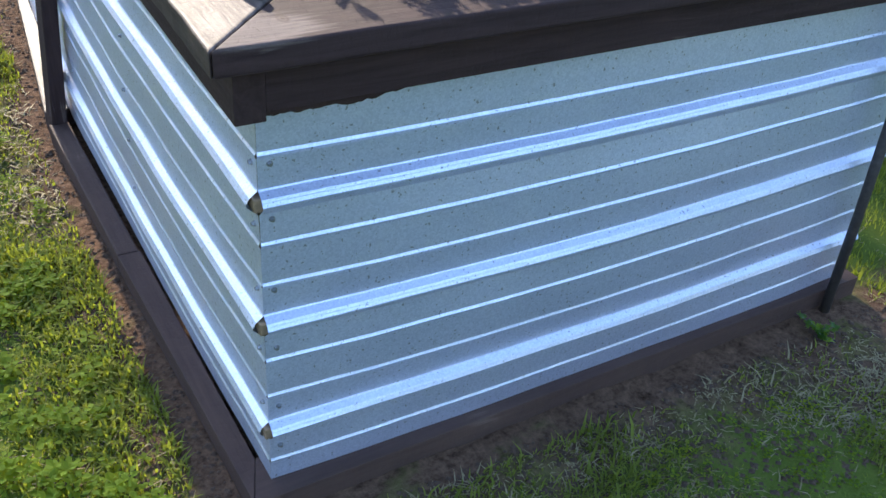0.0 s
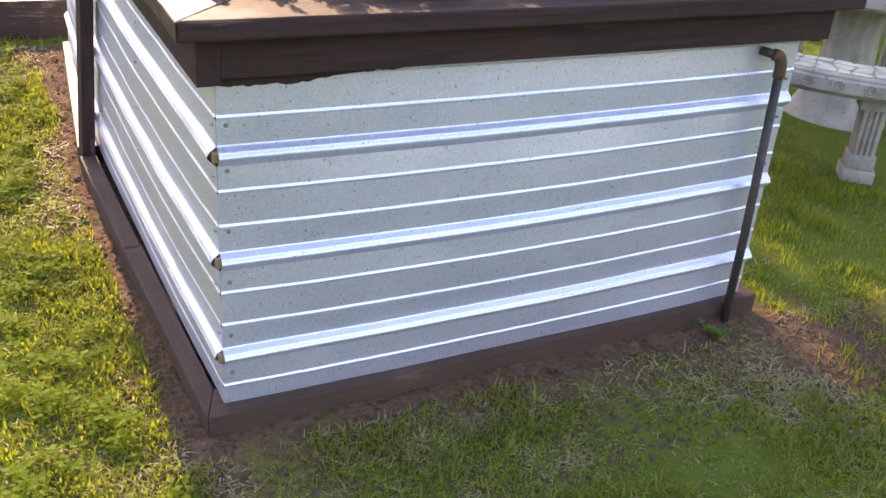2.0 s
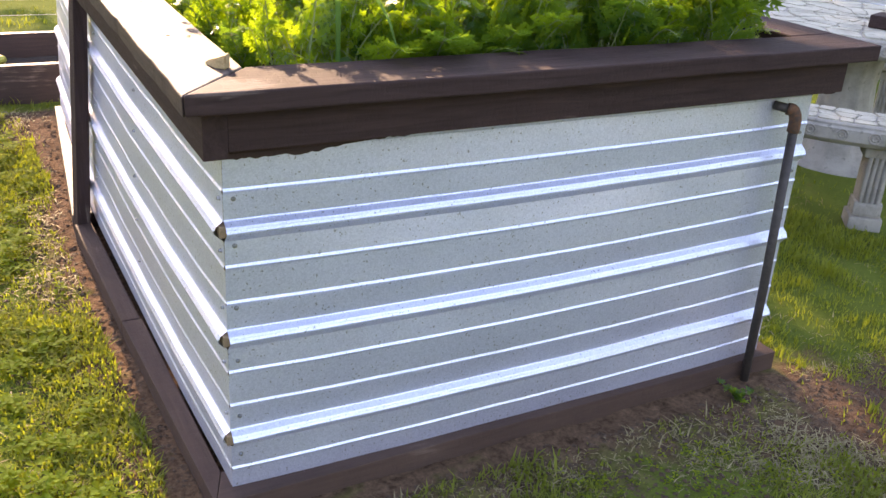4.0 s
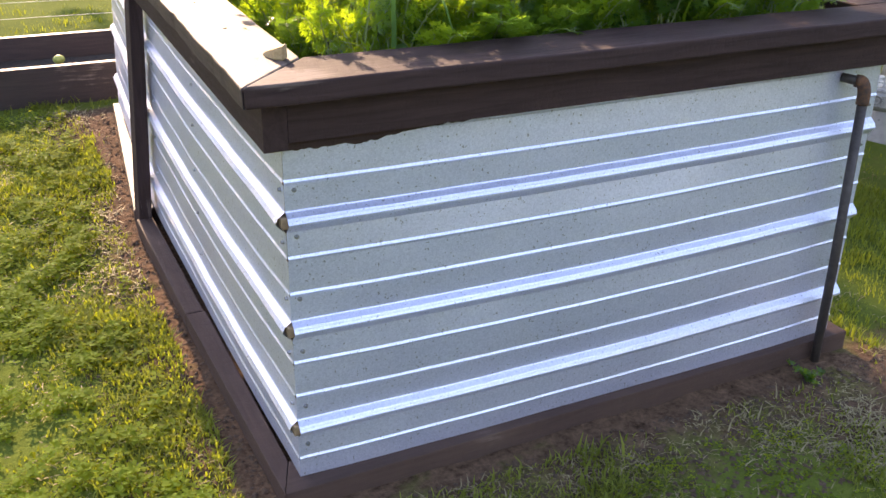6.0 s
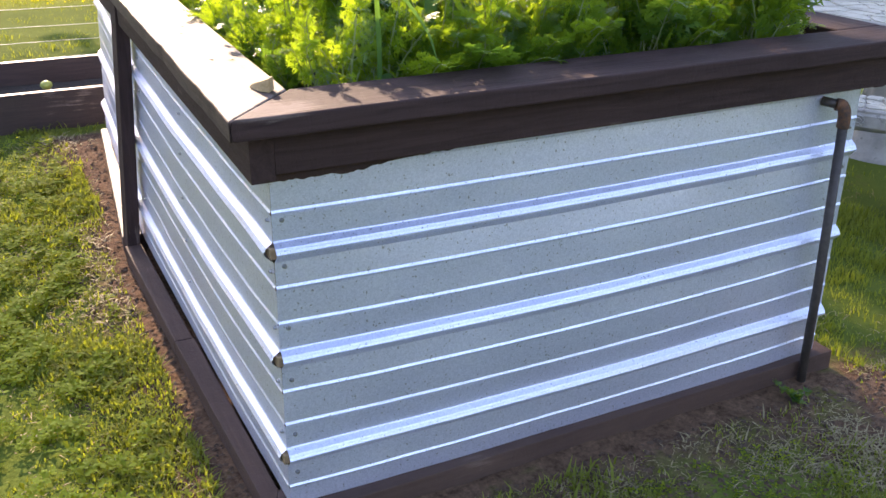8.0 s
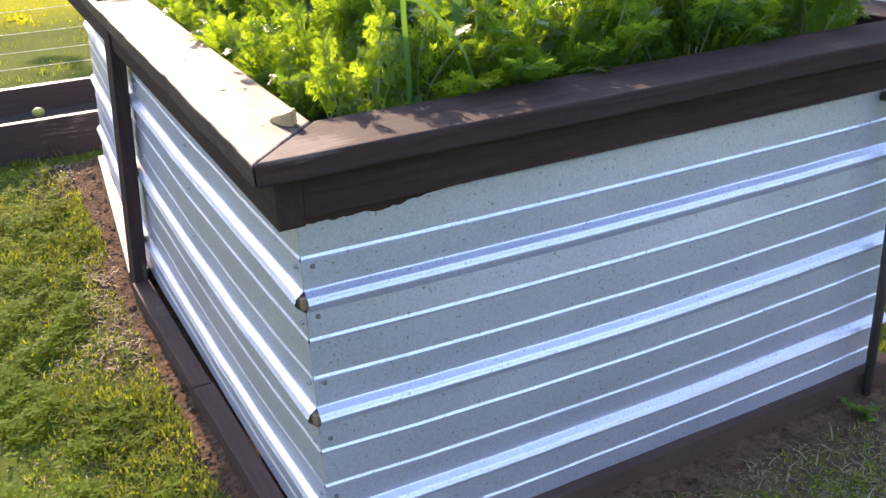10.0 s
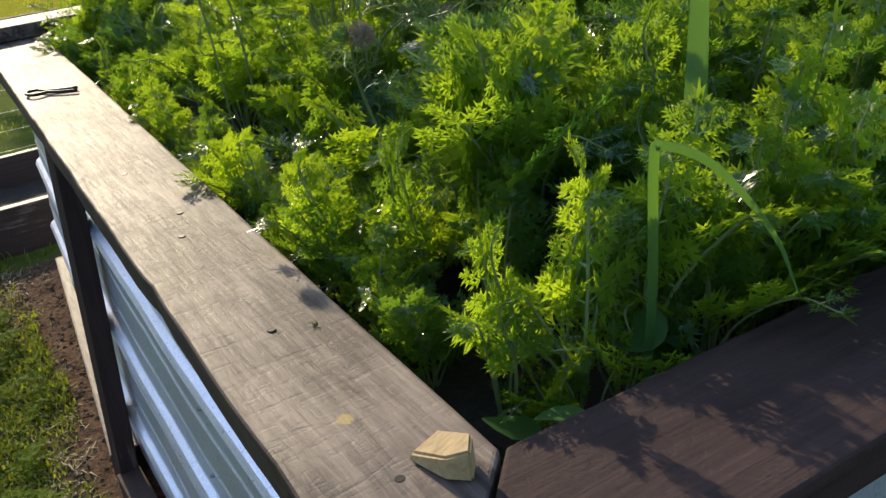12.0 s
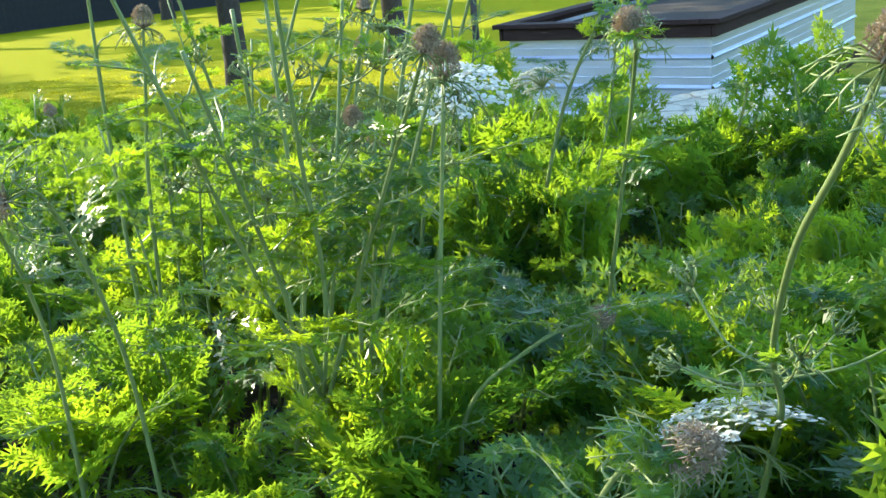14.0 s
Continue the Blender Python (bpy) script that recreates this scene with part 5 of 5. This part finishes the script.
def board_fence():
    p, q = Vector((-4.0, 46.0, 0)), Vector((44.0, 24.0, 0))
    t = thing("board_fence", (p.x, p.y, level(p.x, p.y) - 0.6), "long dark board fence at the edge of the lawn", "fence", rz=math.degrees(math.atan2(q.y - p.y, q.x - p.x)))
    n = int((q - p).length / 0.25)
    me = bpy.data.meshes.new("board")
    bm_ = box(bmesh.new(), 0, 0.246, -0.012, 0.012, -0.9, 2.0, 0)
    bm_.to_mesh(me)
    bm_.free()
    me.materials.append(plain("dark_blue_grey_boards", (0.014, 0.016, 0.024), 0.8, 0.0, 0.4, 9))
    for k in range(n):
        ob = child("board", me, None, t)
        ob.location = (k * 0.25, 0, 0.02 * math.sin(k * 2.3))
    for z in (0.3, 1.2):
        part("rail", box(bmesh.new(), 0, n * 0.25, 0.014, 0.05, z, z + 0.08, 0), WOOD_X, t)


board_fence()


def woods():
    """A ragged belt of trees far behind the lawn, all round. Mostly unseen, raised to screen the low sky."""
    rng = np.random.default_rng(9)
    verts, faces = [], []
    count = 14000
    ang = rng.uniform(0, 2 * math.pi, count)
    rad = rng.uniform(52, 66, count)
    top = 11 + 2.5 * np.sin(ang * 7) + 1.3 * np.sin(ang * 23 + 1) + rng.uniform(-1.5, 1.0, count)
    top = np.where(np.abs(np.angle(np.exp(1j * (ang - math.pi / 2)))) < 0.5, top * 0.62, top)
    z = rng.uniform(-1.5, 1, count) + np.sqrt(rng.random(count)) * top
    p = np.stack([rad * np.cos(ang), rad * np.sin(ang), z], 1)
    d1 = rng.normal(size=(count, 3))
    d1 /= np.linalg.norm(d1, axis=1)[:, None]
    d2 = np.cross(d1, rng.normal(size=(count, 3)))
    d2 /= np.linalg.norm(d2, axis=1)[:, None]
    s = rng.uniform(0.7, 1.5, (count, 1))
    quad = np.stack([p - d1 * s, p + d2 * s * 0.6, p + d1 * s, p - d2 * s * 0.6], 1).reshape(-1, 3)
    solo("distant_woods", mesh_of("woods", quad.tolist(), [(4 * i, 4 * i + 1, 4 * i + 2, 4 * i + 3) for i in range(count)]), TREE_LEAF, "dark green belt of trees added beyond the lawn to screen the low sky", "woods", kind="stuff")


woods()


# ---- grass and weeds on the lawn ----
def keep_off(x, y):
    """Distance outside the timbers of the bed, negative under it."""
    west = -0.09 + 0.095 * np.clip(y - 1.56, 0, 1.4)
    return np.maximum(np.maximum(west - x, x - 1.55), np.abs(y - 1.46) - 1.56)


def blotch(x, y, s, seed):
    return np.array([noise.noise((a * s, b * s, seed)) for a, b in zip(x, y)])


def trodden(x, y):
    """Where feet have worn the lawn to earth, by the pipe."""
    return np.exp(-((x - 1.62) / 0.30) ** 2 - ((y + 0.26) / 0.17) ** 2)


def lawn(name, count, x0, x1, y0, y1, size, mat, label, seed, width=0.05, cut=0.05, lean_by=0.6, soft=True, cover=0.5, patchy=1.2):
    rng = np.random.default_rng(seed)
    x, y = rng.uniform(x0, x1, count), rng.uniform(y0, y1, count)
    d = keep_off(x, y)
    b = blotch(x, y, 2.6, seed) + 0.5 * blotch(x, y, 9, seed + 3)
    rim = np.minimum(np.minimum(x - x0, x1 - x), np.minimum(y - y0, y1 - y)) if soft else np.full(count, 9.0)
    ok = (d > 0.02) & (rng.random(count) < np.clip(rim * 1.6, 0, 1) + (d < 0.3)) & (rng.random(count) < np.clip(np.minimum((d - cut) * 4.0, cover) + b * patchy - 0.75 * trodden(x, y), 0.02, 1)) & ~((y > 3.30) & (y < 4.07) & (x > -3.21) & (x < 2.62))
    x, y, b = x[ok], y[ok], b[ok]
    n = len(x)
    z = np.array([level(p, q) for p, q in zip(x, y)])
    h = size * rng.uniform(0.45, 1.3, n) * np.clip(0.75 + b * 1.2, 0.4, 1.9)
    a = rng.uniform(0, 2 * math.pi, n)
    l = rng.uniform(0.2, 1.0, n) * lean_by * h
    w = h * width * rng.uniform(0.7, 1.5, n) + 0.0010
    sx, sy = -np.sin(a), np.cos(a)
    dx, dy = np.cos(a), np.sin(a)
    rows = []
    for t, k in ((0.0, 1.0), (0.55, 0.85), (1.0, 0.0)):
        px, py, pz = x + dx * l * t * t, y + dy * l * t * t, z - 0.004 + h * (t - 0.25 * t * t * lean_by)
        if k > 0:
            rows.append(np.stack([px - sx * w * k, py - sy * w * k, pz], 1))
            rows.append(np.stack([px + sx * w * k, py + sy * w * k, pz], 1))
        else:
            rows.append(np.stack([px, py, pz], 1))
    v = np.stack(rows, 1).reshape(-1, 3)
    f = []
    for i in range(n):
        o = 5 * i
        f.append((o, o + 1, o + 3, o + 2))
        f.append((o + 2, o + 3, o + 4))
    solo(name, mesh_of(name, v.tolist(), f), mat, label, "grass", kind="stuff")


lawn("grass", 130000, -1.5, -0.08, -0.7, 3.3, 0.028, GRASS, "short sunlit lawn grass beside the raised bed", 21, 0.045, -0.02, 1.0, True, 0.30, 1.5)
lawn("grass", 76000, -0.45, 2.5, -1.15, -0.04, 0.026, GRASS, "short lawn grass in the shade of the bed", 25, 0.03, 0.06, 1.0, True, 0.36, 1.3)
lawn("grass", 60000, 1.5, 3.1, -0.6, 2.4, 0.036, GRASS, "short lawn grass between bed and bench", 26, 0.03)
lawn("grass", 60000, -2.6, 5.5, -1.6, 8.0, 0.036, GRASS, "lawn grass further from the bed", 22, 0.045, 0.05, 1.0)
lawn("meadow_grass", 80000, -2.5, 13.0, 6.8, 17.5, 0.026, MEADOW, "mown grass beyond the beds, sunlight put into its yellow-green", 24, 0.22)
lawn("dry_grass", 26000, -1.6, 2.9, -1.3, 3.2, 0.024, STRAW, "scattered dry straw-coloured grass in the lawn", 23, 0.03, -0.25, 1.9)

lawn("dry_grass", 4000, -0.5, -0.05, -0.4, 3.2, 0.022, STRAW, "bits of dry straw and litter on the bare earth", 28, 0.05, -0.5, 2.4, False)
lawn("grass", 14000, -0.5, -0.07, -0.5, 3.2, 0.03, GRASS, "thin green grass in tufts on the bare earth", 29, 0.03, -0.12, 0.9, False)
lawn("dry_grass", 60000, -0.3, 2.4, -1.1, -0.05, 0.019, STRAW, "bits of dry straw and litter on the earth in front", 34, 0.03, -0.5, 2.4, False)
lawn("grass", 14000, -0.15, 1.95, -0.6, -0.05, 0.025, GRASS, "thin green grass in tufts before the base timber", 35, 0.03, -0.02, 0.9, False, 0.2, 1.2)


def clover_patches():
    """Low three-leaved weeds in tufts, on the sunny west side above all."""
    rng = np.random.default_rng(31)
    count = 38000
    x = np.concatenate([rng.uniform(-1.6, -0.14, count), rng.uniform(-0.3, 2.8, count // 6)])
    y = np.concatenate([rng.uniform(-0.9, 3.25, count), rng.uniform(-1.3, -0.12, count // 6)])
    b = 0.8 * blotch(x, y, 5.5, 51) + 0.6 * blotch(x, y, 16, 52)
    fade = np.clip(np.minimum(np.minimum(x + 1.6, 3.25 - y), np.minimum(y + 1.3, 2.8 - x)) * 1.8, 0, 1) * np.clip((y + 0.9) * 2 + (x > -0.14), 0, 1)
    ok = (rng.random(len(x)) < np.clip(b * 4.0 + 0.2, 0.03, 1) * fade) & (keep_off(x, y) > 0.07 + 0.08 * rng.random(len(x))) & (trodden(x, y) < 0.4)
    x, y, b = x[ok], y[ok], b[ok]
    v, f = [], []
    for px, py, pb in zip(x, y, b):
        h = rng.uniform(0.25, 1.0) * (0.020 + 0.075 * max(0, pb)) * (1.0 if px < -0.1 else 0.5)
        az = rng.uniform(0, 6.28)
        s = rng.uniform(0.006, 0.0150) * (1.0 if px < -0.1 else 0.55)
        pz = level(px, py) + h
        for k in range(3):
            t = az + k * 2.094
            c, si = math.cos(t), math.sin(t)
            dz = rng.uniform(-0.5, 0.7)
            o = len(v)
            v += [(px, py, pz), (px + s * (c - 0.55 * si), py + s * (si + 0.55 * c), pz + s * dz), (px + 1.6 * s * c, py + 1.6 * s * si, pz + s * dz * 1.2), (px + s * (c + 0.55 * si), py + s * (si - 0.55 * c), pz + s * dz)]
            f.append((o, o + 1, o + 2, o + 3))
    solo("clover", mesh_of("clover", v, f), CLOVER, "low clover-like weeds in tufts on the lawn", "clover", kind="stuff")


clover_patches()


def pebbles():
    rng = np.random.default_rng(77)
    v, f = [], []
    for _ in range(14000):
        side = rng.random() < 0.55
        x, y = (rng.uniform(-0.36, -0.03), rng.uniform(-0.2, 3.1)) if side else (rng.uniform(-0.2, 1.9), rng.uniform(-0.45, -0.09))
        if side and y > 1.6:
            x += 0.095 * (y - 1.6)
        s = 0.0015 + 0.009 * rng.random() ** 3
        o = len(v)
        z = level(x, y)
        v += [(x + s * rng.uniform(0.6, 1.2) * math.cos(t), y + s * rng.uniform(0.6, 1.2) * math.sin(t), z + s * 0.1) for t in (0, 1.57, 3.14, 4.71)]
        v.append((x, y, z + s * rng.uniform(0.3, 0.7)))
        f += [(o, o + 1, o + 4), (o + 1, o + 2, o + 4), (o + 2, o + 3, o + 4), (o + 3, o, o + 4)]
    solo("earth_crumbs", mesh_of("earth_crumbs", v, f), soil_mat("reddish_earth", (0.025, 0.014, 0.008), (0.085, 0.05, 0.03)), "crumbs of reddish earth beside the base timbers", "earth", kind="stuff")


pebbles()

# a small weed at the foot of the pipe
wd = thing("seedling_weed", (1.325, -0.115, level(1.3, -0.1)), "small green weed growing beside the water pipe", "weed")
rg = random.Random(8)
for k in range(8):
    v, f, sv_, sf_ = [], [], [], []
    frond(v, f, sv_, sf_, Vector((0, 0, 0)), k * 0.8, rg.uniform(0.012, 0.03), rg.uniform(0.014, 0.026), rg, 4, 0.0012)
    child("leaf", two_tone("leaf", v, f, sv_, sf_), None, wd)
